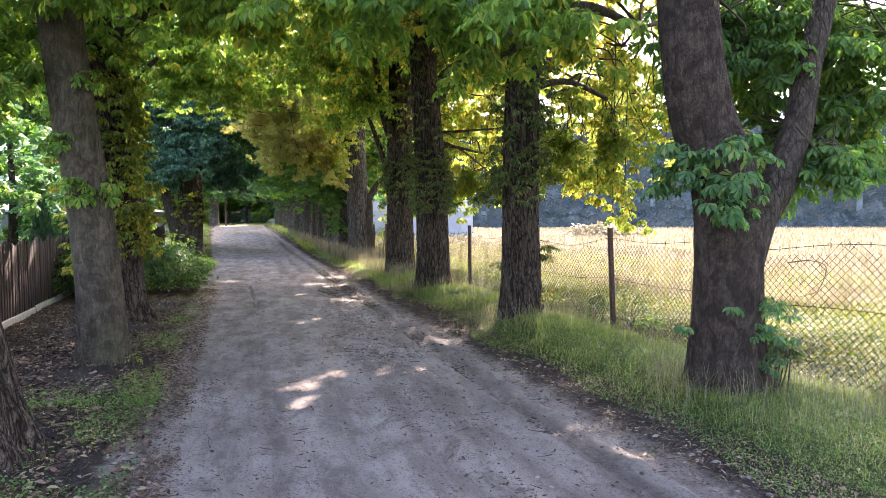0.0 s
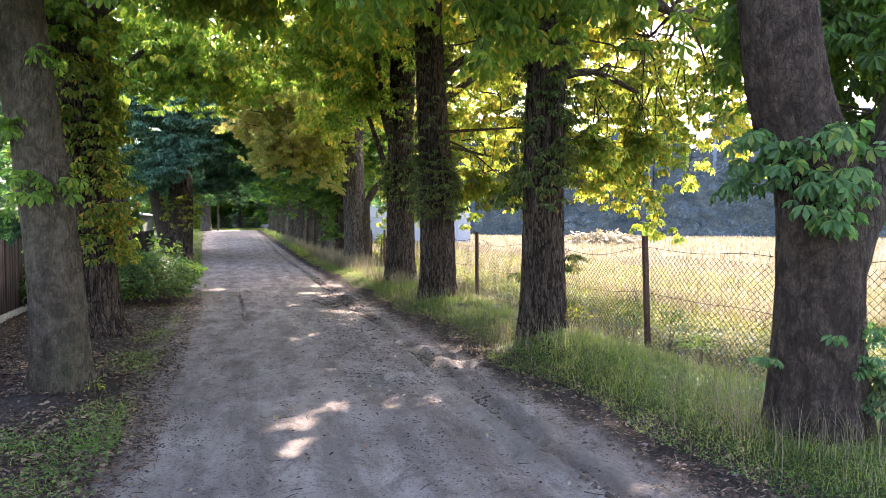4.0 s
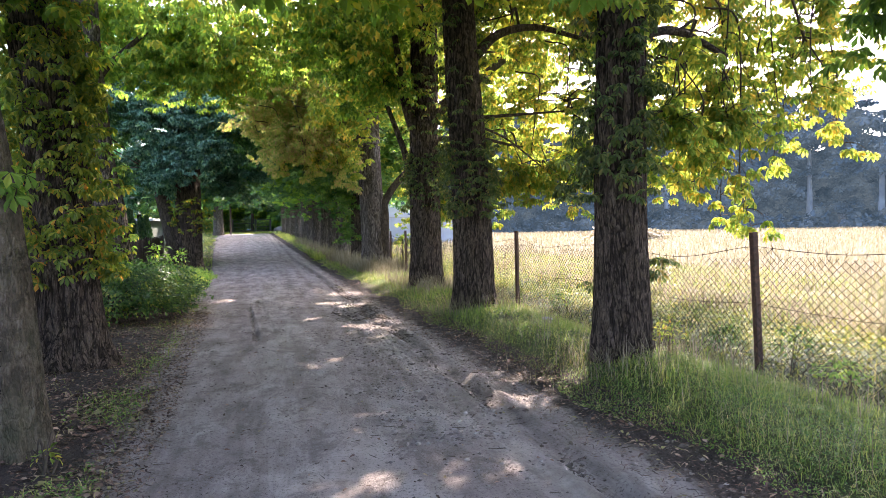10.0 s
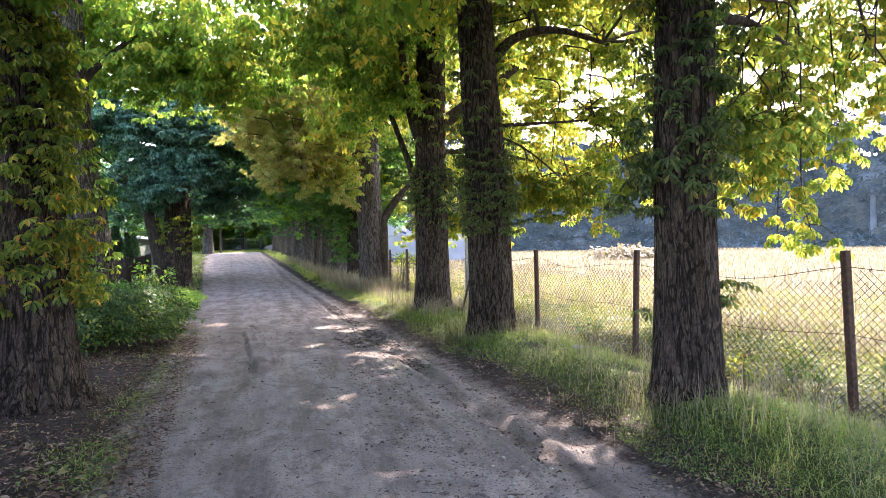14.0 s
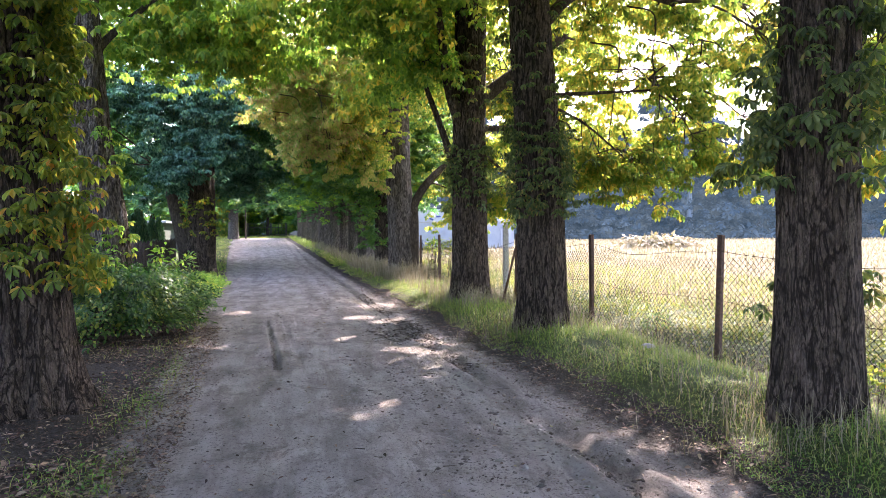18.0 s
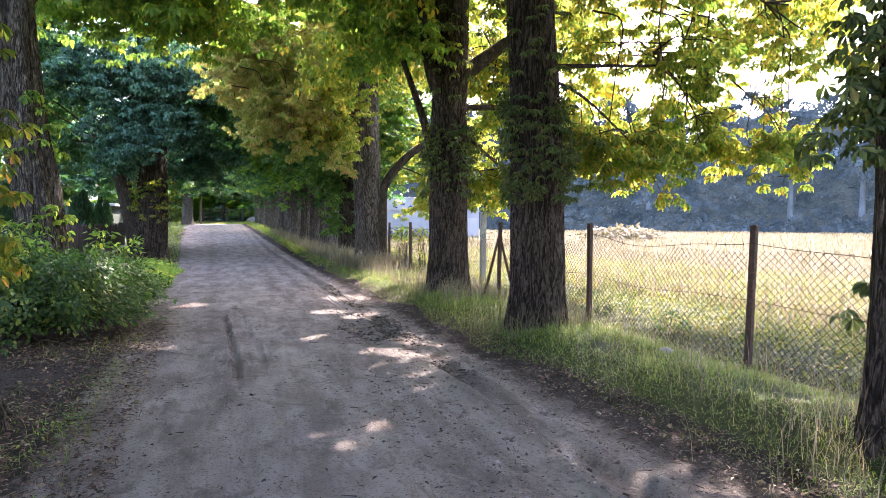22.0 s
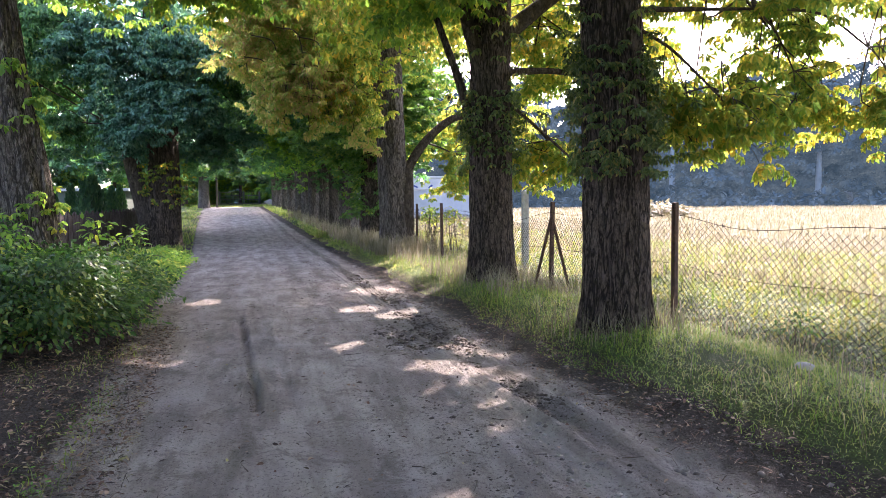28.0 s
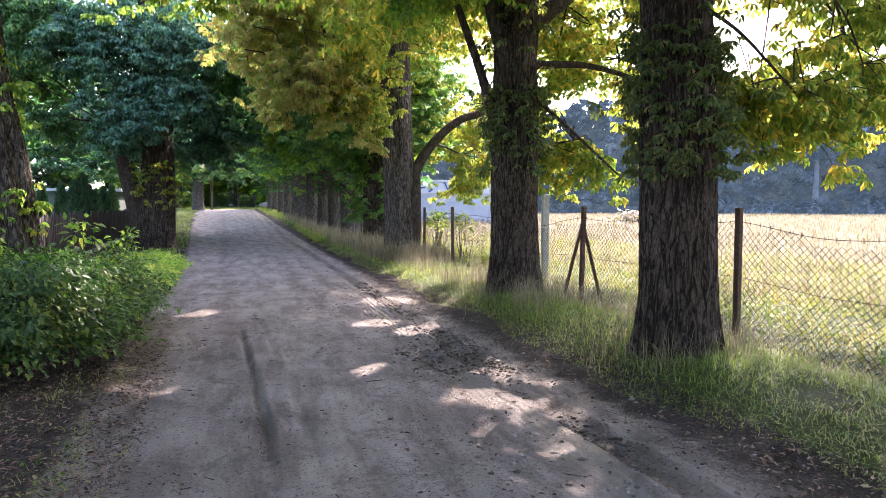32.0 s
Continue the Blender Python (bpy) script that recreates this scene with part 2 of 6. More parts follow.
BARK_SPLIT = bark_material("split_chestnut_bark", (0.034, 0.027, 0.022), (0.19, 0.155, 0.128), (0.36, 0.31, 0.26), 0.0, 0.9, 0.4)
BARK_PALE = bark_material("pale_bark", (0.05, 0.042, 0.036), (0.19, 0.165, 0.145), (0.36, 0.32, 0.28))
BARK_LIMB = bark_material("limb_bark", (0.030, 0.022, 0.017), (0.105, 0.080, 0.061), (0.20, 0.16, 0.128), 0.0, 0.5)
TWIG, _t, _b = material("twig_bark", 0.8, 0.2)
_t.links.new(ramp(_t, noisy(_t, coords(_t), 20.0), [(0.3, (0.035, 0.026, 0.02)), (0.7, (0.09, 0.07, 0.05))]), _b.inputs["Base Color"])


def simple(name, stops, scale, rough=0.8, spec=0.3, metal=0.0, relief=0.2, stretch=(1, 1, 1), distance=0.004):
    m, t, b = material(name, rough, spec)
    b.inputs["Metallic"].default_value = metal
    n = noisy(t, coords(t, stretch), scale, 6.0, 0.65)
    t.links.new(ramp(t, n, stops), b.inputs["Base Color"])
    bump(t, noisy(t, coords(t, stretch), scale * 4, 4.0), b, relief, distance)
    return m


RUST = simple("rusty_steel", [(0.3, (0.035, 0.022, 0.018)), (0.55, (0.085, 0.045, 0.03)), (0.8, (0.17, 0.085, 0.05))], 25, 0.75, 0.4, 0.3)
WIRE = simple("weathered_wire", [(0.3, (0.012, 0.010, 0.008)), (0.7, (0.034, 0.027, 0.021))], 40, 0.92, 0.06, 0.0)
CONCRETE = simple("old_concrete", [(0.3, (0.24, 0.23, 0.21)), (0.7, (0.42, 0.40, 0.37))], 12, 0.9, 0.2)
BOARD = simple("dark_stained_board", [(0.3, (0.026, 0.019, 0.018)), (0.6, (0.044, 0.033, 0.030)), (0.85, (0.072, 0.055, 0.049))], 6, 0.8, 0.25, 0, 0.3, (6, 6, 0.5))
PLASTER = simple("white_render", [(0.25, (0.32, 0.33, 0.35)), (0.6, (0.42, 0.43, 0.45)), (0.85, (0.50, 0.51, 0.53))], 0.6, 0.9, 0.2)
PLASTER_GREY = simple("grey_render", [(0.25, (0.26, 0.275, 0.30)), (0.6, (0.35, 0.365, 0.39)), (0.85, (0.43, 0.445, 0.46))], 0.8, 0.9, 0.2)
HOUSE_WALL = simple("grey_green_render", [(0.25, (0.07, 0.085, 0.07)), (0.6, (0.10, 0.12, 0.10)), (0.85, (0.14, 0.16, 0.135))], 0.8, 0.9, 0.2)
ROOFING = simple("flat_roof_sheet", [(0.3, (0.27, 0.29, 0.30)), (0.7, (0.38, 0.40, 0.41))], 1.5, 0.6, 0.4)
BLUE_PAINT = simple("blue_spray_paint", [(0.3, (0.03, 0.05, 0.16)), (0.7, (0.05, 0.08, 0.25))], 6, 0.6, 0.3)
FADED_PAINT = simple("faded_blue_paint", [(0.3, (0.22, 0.25, 0.33)), (0.7, (0.36, 0.39, 0.46))], 6, 0.8, 0.2)
GATE_STEEL = simple("dark_gate_steel", [(0.3, (0.02, 0.022, 0.022)), (0.7, (0.05, 0.055, 0.05))], 10, 0.5, 0.5, 0.4)
STONE = simple("field_stone", [(0.3, (0.09, 0.085, 0.08)), (0.7, (0.20, 0.19, 0.175))], 9, 0.85, 0.3, 0, 0.6)
PEBBLE, _t, _b = material("track_pebble", 0.85, 0.3)
_t.links.new(ramp(_t, _t.nodes.new("ShaderNodeNewGeometry").outputs["Random Per Island"],
                  [(0.0, (0.06, 0.047, 0.040)), (0.6, (0.15, 0.125, 0.108)), (0.93, (0.21, 0.185, 0.16)), (1.0, (0.29, 0.265, 0.24))]), _b.inputs["Base Color"])

CLOD, _t, _b = material("dark_earth_crumb", 0.95, 0.15)
_t.links.new(ramp(_t, _t.nodes.new("ShaderNodeNewGeometry").outputs["Random Per Island"],
                  [(0.0, (0.035, 0.027, 0.022)), (0.6, (0.085, 0.067, 0.055)), (1.0, (0.17, 0.14, 0.118))]), _b.inputs["Base Color"])


def ground_material():
    m, t, b = material("ground_earth", 0.9, 0.25)

    def mask(name):
        a = t.nodes.new("ShaderNodeAttribute")
        a.attribute_name = name
        return a.outputs["Fac"]
    flat = coords(t)
    along = coords(t, (1.0, 0.2, 1.0))
    n1 = noisy(t, flat, 1.1, 8.0, 0.68)
    n2 = noisy(t, along, 3.2, 8.0, 0.68)
    n3 = noisy(t, flat, 42.0, 5.0, 0.75)
    n4 = noisy(t, flat, 140.0, 3.0, 0.7)
    road = ramp(t, n1, [(0.28, (0.265, 0.221, 0.200)), (0.5, (0.375, 0.325, 0.295)), (0.72, (0.48, 0.43, 0.39))])
    road = mixed(t, ramp(t, n2, [(0.40, (0.6, 0.6, 0.6)), (0.56, (0, 0, 0))]), road, (0.128, 0.104, 0.090))
    road = mixed(t, ramp(t, n3, [(0.37, (0.8, 0.8, 0.8)), (0.46, (0, 0, 0))]), road, (0.075, 0.059, 0.050))
    grime = noisy(t, coords(t, (1.0, 0.7, 1.0)), 2.8, 10.0, 0.82, 0.6)
    road = mixed(t, ramp(t, grime, [(0.40, (0.7, 0.7, 0.7)), (0.49, (0, 0, 0))]), road, (0.130, 0.106, 0.092))
    road = mixed(t, ramp(t, n4, [(0.62, (0, 0, 0)), (0.75, (0.7, 0.7, 0.7))]), road, (0.44, 0.42, 0.39))
    soil = ramp(t, n3, [(0.3, (0.018, 0.013, 0.011)), (0.5, (0.044, 0.034, 0.028)), (0.72, (0.090, 0.072, 0.060))])
    turf = ramp(t, n3, [(0.3, (0.030, 0.045, 0.014)), (0.55, (0.060, 0.085, 0.022)), (0.8, (0.13, 0.125, 0.05))])
    straw = ramp(t, n1, [(0.25, (0.10, 0.094, 0.045)), (0.5, (0.145, 0.130, 0.078)), (0.8, (0.19, 0.17, 0.115))])
    straw = mixed(t, ramp(t, n3, [(0.3, (0.5, 0.5, 0.5)), (0.6, (0, 0, 0))]), straw, (0.13, 0.125, 0.05))
    rough_edge = noisy(t, flat, 5.0, 5.0, 0.7)

    def frayed(name):
        mm = t.nodes.new("ShaderNodeMath")
        mm.operation = "MULTIPLY_ADD"
        t.links.new(rough_edge, mm.inputs[0])
        mm.inputs[1].default_value = 0.7
        s = t.nodes.new("ShaderNodeMath")
        s.operation = "SUBTRACT"
        t.links.new(mask(name), s.inputs[0])
        s.inputs[1].default_value = 0.35
        t.links.new(s.outputs[0], mm.inputs[2])
        return ramp(t, mm.outputs[0], [(0.38, (0, 0, 0)), (0.62, (1, 1, 1))])
    col = mixed(t, frayed("turf"), soil, turf)
    col = mixed(t, frayed("field"), col, straw)
    pale_sand = ramp(t, noisy(t, flat, 9.0, 6.0, 0.75), [(0.35, (0.24, 0.208, 0.178)), (0.65, (0.42, 0.375, 0.325))])
    worn = t.nodes.new("ShaderNodeMath")
    worn.operation = "MULTIPLY"
    t.links.new(mask("tread"), worn.inputs[0])
    t.links.new(ramp(t, noisy(t, along, 2.2, 6.0, 0.7), [(0.40, (0, 0, 0)), (0.62, (0.85, 0.85, 0.85))]), worn.inputs[1])
    road = mixed(t, worn.outputs[0], road, pale_sand)
    col = mixed(t, frayed("track"), col, road)
    clods = noisy(t, flat, 13.0, 6.0, 0.7)
    patchy = t.nodes.new("ShaderNodeMath")
    patchy.operation = "MULTIPLY"
    t.links.new(mask("damp"), patchy.inputs[0])
    t.links.new(ramp(t, noisy(t, along, 4.5, 7.0, 0.72), [(0.40, (0.3, 0.3, 0.3)), (0.58, (1, 1, 1))]), patchy.inputs[1])
    damp = mixed(t, patchy.outputs[0], col, mixed(t, 1.0, col, (0.45, 0.43, 0.415), "MULTIPLY"))
    t.links.new(damp, b.inputs["Base Color"])
    h = t.nodes.new("ShaderNodeMath")
    h.operation = "MULTIPLY_ADD"
    t.links.new(n3, h.inputs[0])
    h.inputs[1].default_value = 1.0
    t.links.new(n4, h.inputs[2])
    wave = node(t, "ShaderNodeTexWave", Scale=4.5, Distortion=1.2, Detail=3.0)
    wave.bands_direction = "X"
    turned = t.nodes.new("ShaderNodeMapping")
    turned.inputs["Rotation"].default_value = (0, 0, -0.04)
    t.links.new(flat, turned.inputs[0])
    t.links.new(turned.outputs[0], wave.inputs["Vector"])
    tread = t.nodes.new("ShaderNodeMath")
    tread.operation = "MULTIPLY"
    t.links.new(wave.outputs["Fac"], tread.inputs[0])
    t.links.new(mask("tread"), tread.inputs[1])
    h3 = t.nodes.new("ShaderNodeMath")
    h3.operation = "MULTIPLY_ADD"
    t.links.new(n2, h3.inputs[0])
    h3.inputs[1].default_value = 1.2
    t.links.new(h.outputs[0], h3.inputs[2])
    h4 = t.nodes.new("ShaderNodeMath")
    h4.operation = "MULTIPLY_ADD"
    t.links.new(tread.outputs[0], h4.inputs[0])
    h4.inputs[1].default_value = 0.6
    t.links.new(h3.outputs[0], h4.inputs[2])
    h5 = t.nodes.new("ShaderNodeMath")
    h5.operation = "MULTIPLY_ADD"
    t.links.new(clods, h5.inputs[0])
    h5.inputs[1].default_value = 1.6
    t.links.new(h4.outputs[0], h5.inputs[2])
    bump(t, h5.outputs[0], b, 1.0, 0.04)
    return m


GROUND = ground_material()

# Distance haze is put into these three materials: bluish base colour and faint glow.
BACKDROP, _t, _b = material("haze_glow_wood", 1.0, 0.0)
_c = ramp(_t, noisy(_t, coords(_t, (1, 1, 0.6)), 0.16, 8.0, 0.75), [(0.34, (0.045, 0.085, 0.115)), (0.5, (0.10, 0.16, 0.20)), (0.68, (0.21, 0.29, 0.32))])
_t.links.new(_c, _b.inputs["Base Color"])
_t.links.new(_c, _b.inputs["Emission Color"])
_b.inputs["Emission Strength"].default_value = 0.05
LEAF_WOODS, _t, _b = material("haze_glow_leaf", 1.0, 0.0)
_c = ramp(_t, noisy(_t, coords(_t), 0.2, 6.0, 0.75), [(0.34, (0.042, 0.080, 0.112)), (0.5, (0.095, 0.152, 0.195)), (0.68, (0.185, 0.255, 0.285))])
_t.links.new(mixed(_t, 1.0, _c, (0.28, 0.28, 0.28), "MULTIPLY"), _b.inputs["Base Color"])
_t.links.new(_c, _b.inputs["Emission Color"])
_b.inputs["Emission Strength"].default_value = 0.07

HAZY_TRUNK, _t, _b = material("haze_glow_trunk", 1.0, 0.0)
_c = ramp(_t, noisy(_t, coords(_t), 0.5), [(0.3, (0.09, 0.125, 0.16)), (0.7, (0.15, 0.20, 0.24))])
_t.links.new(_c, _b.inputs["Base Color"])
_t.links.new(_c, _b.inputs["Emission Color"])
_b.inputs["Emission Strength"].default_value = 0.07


# ---- mesh helpers ----
def mesh_of(name, verts, faces, mat, smooth=False):
    """A mesh from an array of corners and an array of triangles or quads."""
    verts, faces = np.asarray(verts, np.float32), np.asarray(faces, np.int32)
    me = bpy.data.meshes.new(name)
    k = faces.shape[1]
    me.vertices.add(len(verts))
    me.vertices.foreach_set("co", verts.ravel())
    me.loops.add(faces.size)
    me.loops.foreach_set("vertex_index", faces.ravel())
    me.polygons.add(len(faces))
    me.polygons.foreach_set("loop_start", np.arange(0, faces.size, k, dtype=np.int32))
    if smooth:
        me.polygons.foreach_set("use_smooth", np.ones(len(faces), bool))
    me.update(calc_edges=True)
    me.materials.append(mat)
    return me


def part_of(name, me, parent, label=""):
    ob = new(name, me)
    ob.parent = parent
    if label:
        ob["label"] = label
    return ob


def part(name, bm, mat, parent, label="", smooth=False):
    """Links a bmesh as one mesh object under a thing or a part."""
    me = bpy.data.meshes.new(name)
    bm.to_mesh(me)
    bm.free()
    if smooth:
        me.shade_smooth()
    me.materials.append(mat)
    return part_of(name, me, parent, label)


def thing(name, label, category, at=(0, 0, 0), group="", kind=""):
    ob = new(name)
    ob.location = at
    ob.empty_display_size = 0.2
    return tagged(ob, label, category, group, kind)


def box(bm, size, m=Matrix(), edge=0.0):
    made = bmesh.ops.create_cube(bm, size=1.0, matrix=m @ Matrix.Diagonal((*size, 1)))
    if edge:
        es = list({e for v in made["verts"] for e in v.link_edges})
        bmesh.ops.bevel(bm, geom=es, offset=edge, segments=2, affect="EDGES", profile=0.6)
    return bm


class Pile:
    """Gathers corner and face arrays into one mesh."""

    def __init__(self):
        self.v, self.f, self.n = [], [], 0

    def add(self, v, f):
        self.v.append(np.asarray(v, np.float32))
        self.f.append(np.asarray(f, np.int32) + self.n)
        self.n += len(v)

    def mesh(self, name, mat, smooth=False):
        return mesh_of(name, np.concatenate(self.v), np.concatenate(self.f), mat, smooth)


def smooth_path(points, steps):
    """A Catmull-Rom line through the points, as an array."""
    p = [Vector(q) for q in points]
    p = [p[0] * 2 - p[1]] + p + [p[-1] * 2 - p[-2]]
    out = []
    for i in range(1, len(p) - 2):
        for k in range(steps):
            s = k / steps
            out.append(0.5 * (2 * p[i] + (p[i + 1] - p[i - 1]) * s + (2 * p[i - 1] - 5 * p[i] + 4 * p[i + 1] - p[i + 2]) * s * s
                              + (3 * p[i] - p[i - 1] - 3 * p[i + 1] + p[i + 2]) * s ** 3))
    out.append(p[-2])
    return np.array([tuple(q) for q in out])


def tube(path, radii, segs=8, rough=None):
    """Corners and quads of a tube along a path; rough(i, angle, radius) gives the radius there."""
    n = len(path)
    tang = np.gradient(path, axis=0)
    tang /= np.linalg.norm(tang, axis=1)[:, None] + 1e-9
    ref = np.array([0.0, 1.0, 0.0]) if abs(tang[0][1]) < 0.8 else np.array([1.0, 0.0, 0.0])
    ang = np.linspace(0, 2 * np.pi, segs, endpoint=False)
    v = np.zeros((n, segs, 3))
    for i in range(n):
        a = np.cross(ref, tang[i])
        a /= np.linalg.norm(a)
        ref2 = np.cross(tang[i], a)
        r = np.full(segs, radii[i]) if rough is None else rough(i, ang, radii[i])
        v[i] = path[i] + r[:, None] * (np.cos(ang)[:, None] * a + np.sin(ang)[:, None] * ref2)
    i, j = np.meshgrid(np.arange(n - 1), np.arange(segs), indexing="ij")
    k = (j + 1) % segs
    f = np.stack([i * segs + j, i * segs + k, (i + 1) * segs + k, (i + 1) * segs + j], -1).reshape(-1, 4)
    return v.reshape(-1, 3), f


# ---- ground ----
def step(a, b, x):
    s = np.clip((x - a) / (b - a), 0, 1)
    return s * s * (3 - 2 * s)


_rng = np.random.default_rng(5)
_waves = [(_rng.normal(size=2) * f, _rng.uniform(0, 6.28), 1.0 / f ** 0.8) for f in np.geomspace(0.6, 14, 40)]


def lumps(x, y, low=0.0, high=99.0):
    """Smooth unevenness, about -1 to 1."""
    out = np.zeros(np.broadcast(x, y).shape)
    tot = 0.0
    for k, ph, a in _waves:
        f = math.hypot(*k)
        if low <= f <= high:
            out = out + a * np.sin(k[0] * x + k[1] * y + ph)
            tot += a * a
    return out / math.sqrt(max(tot, 1e-6)) * 0.7


def edge_left(y):
    return -0.55 - 0.058 * np.minimum(y, 30) - 0.095 * np.clip(y - 30, 0, 15) - 0.082 * np.maximum(y - 45, 0)


def edge_right(y):
    return 3.40 - 0.041 * np.minimum(y, 30) - 0.028 * np.clip(y - 30, 0, 12) - 0.055 * np.maximum(y - 42, 0)


def height(x, y):
    x, y = np.asarray(x, float), np.asarray(y, float)
    le, re = edge_left(y), edge_right(y)
    on = step(le - 0.5, le + 0.3, x) * (1 - step(re - 0.3, re + 0.4, x))
    h = (0.12 + (0.05 + 0.08 * np.exp(-((y - 9.2) / 1.6) ** 2)) * np.exp(-((x - 3.95) / 0.6) ** 2) * step(5.5, 7.5, y) * (1 - step(22, 26, y))) * step(re - 0.15, re + 0.75, x) + 0.05 * (1 - step(le - 0.9, le + 0.1, x))
    h = h - 0.07 * np.exp(-((x - 5.15 + 0.05 * (y - 8)) / 0.35) ** 2) * step(3, 6, y)
    rut_r, rut_l = 2.56 - 0.04 * y, 0.60 - 0.057 * y
    for rut, deep, wide in ((rut_r, 0.055, 0.10), (rut_r - 0.36, 0.024, 0.16), (rut_r + 0.34, 0.020, 0.16), (rut_l, 0.048, 0.038), (rut_l + 0.28, 0.022, 0.038)):
        d = (x - rut - 0.03 * np.sin(y * 0.9 + wide * 40) - 0.012 * np.sin(y * 4.3)) / wide
        here = 0.12 + 0.88 * step(12.5, 14, y) * (1 - step(16.5, 18, y)) if wide == 0.038 else 1.0
        h = h + here * on * deep * (0.75 + 0.35 * np.sin(y * 1.9 + wide * 30)) * (-np.exp(-d * d) + 0.45 * np.exp(-((np.abs(d) - 1.7) / 0.6) ** 2))
    h = h - on * 0.05 * np.exp(-((x - 1.75) / 0.5) ** 2 - ((y - 15.4) / 1.0) ** 2)
    h = h + on * 0.012 * lumps(x, y, 1.5, 6) + (1 - on) * 0.02 * lumps(x, y, 1.0, 8)
    rough = np.exp(-((x - 1.75) / 0.6) ** 2 - ((y - 15.4) / 1.2) ** 2) + 0.45 * step(rut_r - 0.1, rut_r + 0.1, x) + 0.25 * np.exp(-((x - 1.35 + 0.04 * y) / 0.35) ** 2)
    h = h + on * (0.008 + 0.026 * rough) * lumps(x * 1.7 + 3, y * 1.7, 5, 14)
    rise = 0.024 * np.maximum(y - 42, 0) * (y < 112) + 1.68 * (y >= 112)
    return h + rise * (1 - step(8, 40, np.abs(x + 1)))


def ground_at(x, y):
    return float(height(x, y))


xs = np.concatenate([[-700, -350, -180, -100, -60, -40, -28, -20, -15, -12, -10, -8.5, -7.2, -6.2, -5.4, -4.8, -4.4], np.arange(-4, -1.0, 0.055), np.arange(-1.0, 3.3, 0.03), np.arange(3.3, 5.8, 0.055),
                     [5.95, 6.2, 6.5, 7, 7.6, 8.4, 9.5, 11, 13, 16, 20, 26, 34, 46, 64, 90, 130, 190, 300, 450, 700]])
ys = np.concatenate([[-300, -120, -50, -22, -10, -5, -3], np.arange(-2, 16, 0.07), np.arange(16, 34, 0.16), np.arange(34, 62, 0.6),
                     np.arange(62, 130, 2.5), [140, 160, 190, 240, 320, 450, 700]])
gx, gy = np.meshgrid(xs, ys)
gv = np.stack([gx, gy, height(gx, gy)], -1).reshape(-1, 3)
gi, gj = np.meshgrid(np.arange(len(ys) - 1), np.arange(len(xs) - 1), indexing="ij")
w = len(xs)
gf = np.stack([gi * w + gj, gi * w + gj + 1, (gi + 1) * w + gj + 1, (gi + 1) * w + gj], -1).reshape(-1, 4)
ground_mesh = mesh_of("ground", gv, gf, GROUND, True)
px, py = gv[:, 0], gv[:, 1]
le, re = edge_left(py), edge_right(py)
masks = {
    "track": step(le - 0.55, le + 0.35, px) * (1 - step(re - 0.75, re + 0.15, px)) * (1 - step(93, 97, py)),
    "turf": np.maximum(step(re + 0.05, re + 0.5, px) * (1 - np.exp(-((px - 5.15 + 0.05 * (py - 8)) / 0.16) ** 2) * step(4, 6, py) * (1 - step(12, 14, py))), 0.9 * (1 - step(-9, -5, px)) + 0.8 * step(20, 22, py) * (1 - step(le - 0.6, le - 0.1, px)) + step(92, 96, py)),
    "field": step(10.0, 20.0, px + 0.05 * py),
    "damp": np.clip(0.85 * np.exp(-((px - 1.75) / 0.42) ** 2 - ((py - 15.8) / 0.85) ** 2) + 1.1 * np.exp(-((px - 2.57 + 0.04 * py) / 0.15) ** 2) + 0.6 * np.exp(-((px - 2.05 + 0.04 * py) / 0.13) ** 2)
                    + 0.42 * np.exp(-((px - 0.42 + 0.057 * py) / 0.26) ** 2) + 0.32 * np.exp(-((px - 1.62 + 0.045 * py) / 0.20) ** 2)
                    + 0.9 * np.exp(-((px - re + 0.10) / 0.42) ** 2) + 0.5 * np.exp(-((px - le + 0.1) / 0.4) ** 2)
                    + 0.9 * np.exp(-((px - 0.60 + 0.057 * py) / 0.04) ** 2) * step(12.8, 14, py) * (1 - step(16.5, 18, py)) + 0.6 * np.exp(-((px - 0.88 + 0.057 * py) / 0.035) ** 2) * step(14, 15, py) * (1 - step(17.5, 19, py)), 0, 1) * (0.8 + 0.2 * np.sin(px * 2.1 + py * 0.3) * np.sin(py * 0.4 + px)),
}
masks["tread"] = np.exp(-((px - 2.28 + 0.04 * py) / 0.15) ** 2) + np.exp(-((px - 2.80 + 0.04 * py) / 0.12) ** 2) + 0.25 * np.exp(-((px - 1.05 + 0.057 * py) / 0.22) ** 2) + 0.2 * np.exp(-((px - 0.25 + 0.057 * py) / 0.18) ** 2)
for key, value in masks.items():
    ground_mesh.attributes.new(key, "FLOAT", "POINT").data.foreach_set("value", np.clip(value, 0, 1).astype(np.float32))
tagged(new("ground", ground_mesh), "sandy grey-brown dirt track with ruts, grassy verges and a pale field beyond", "ground", kind="structure")


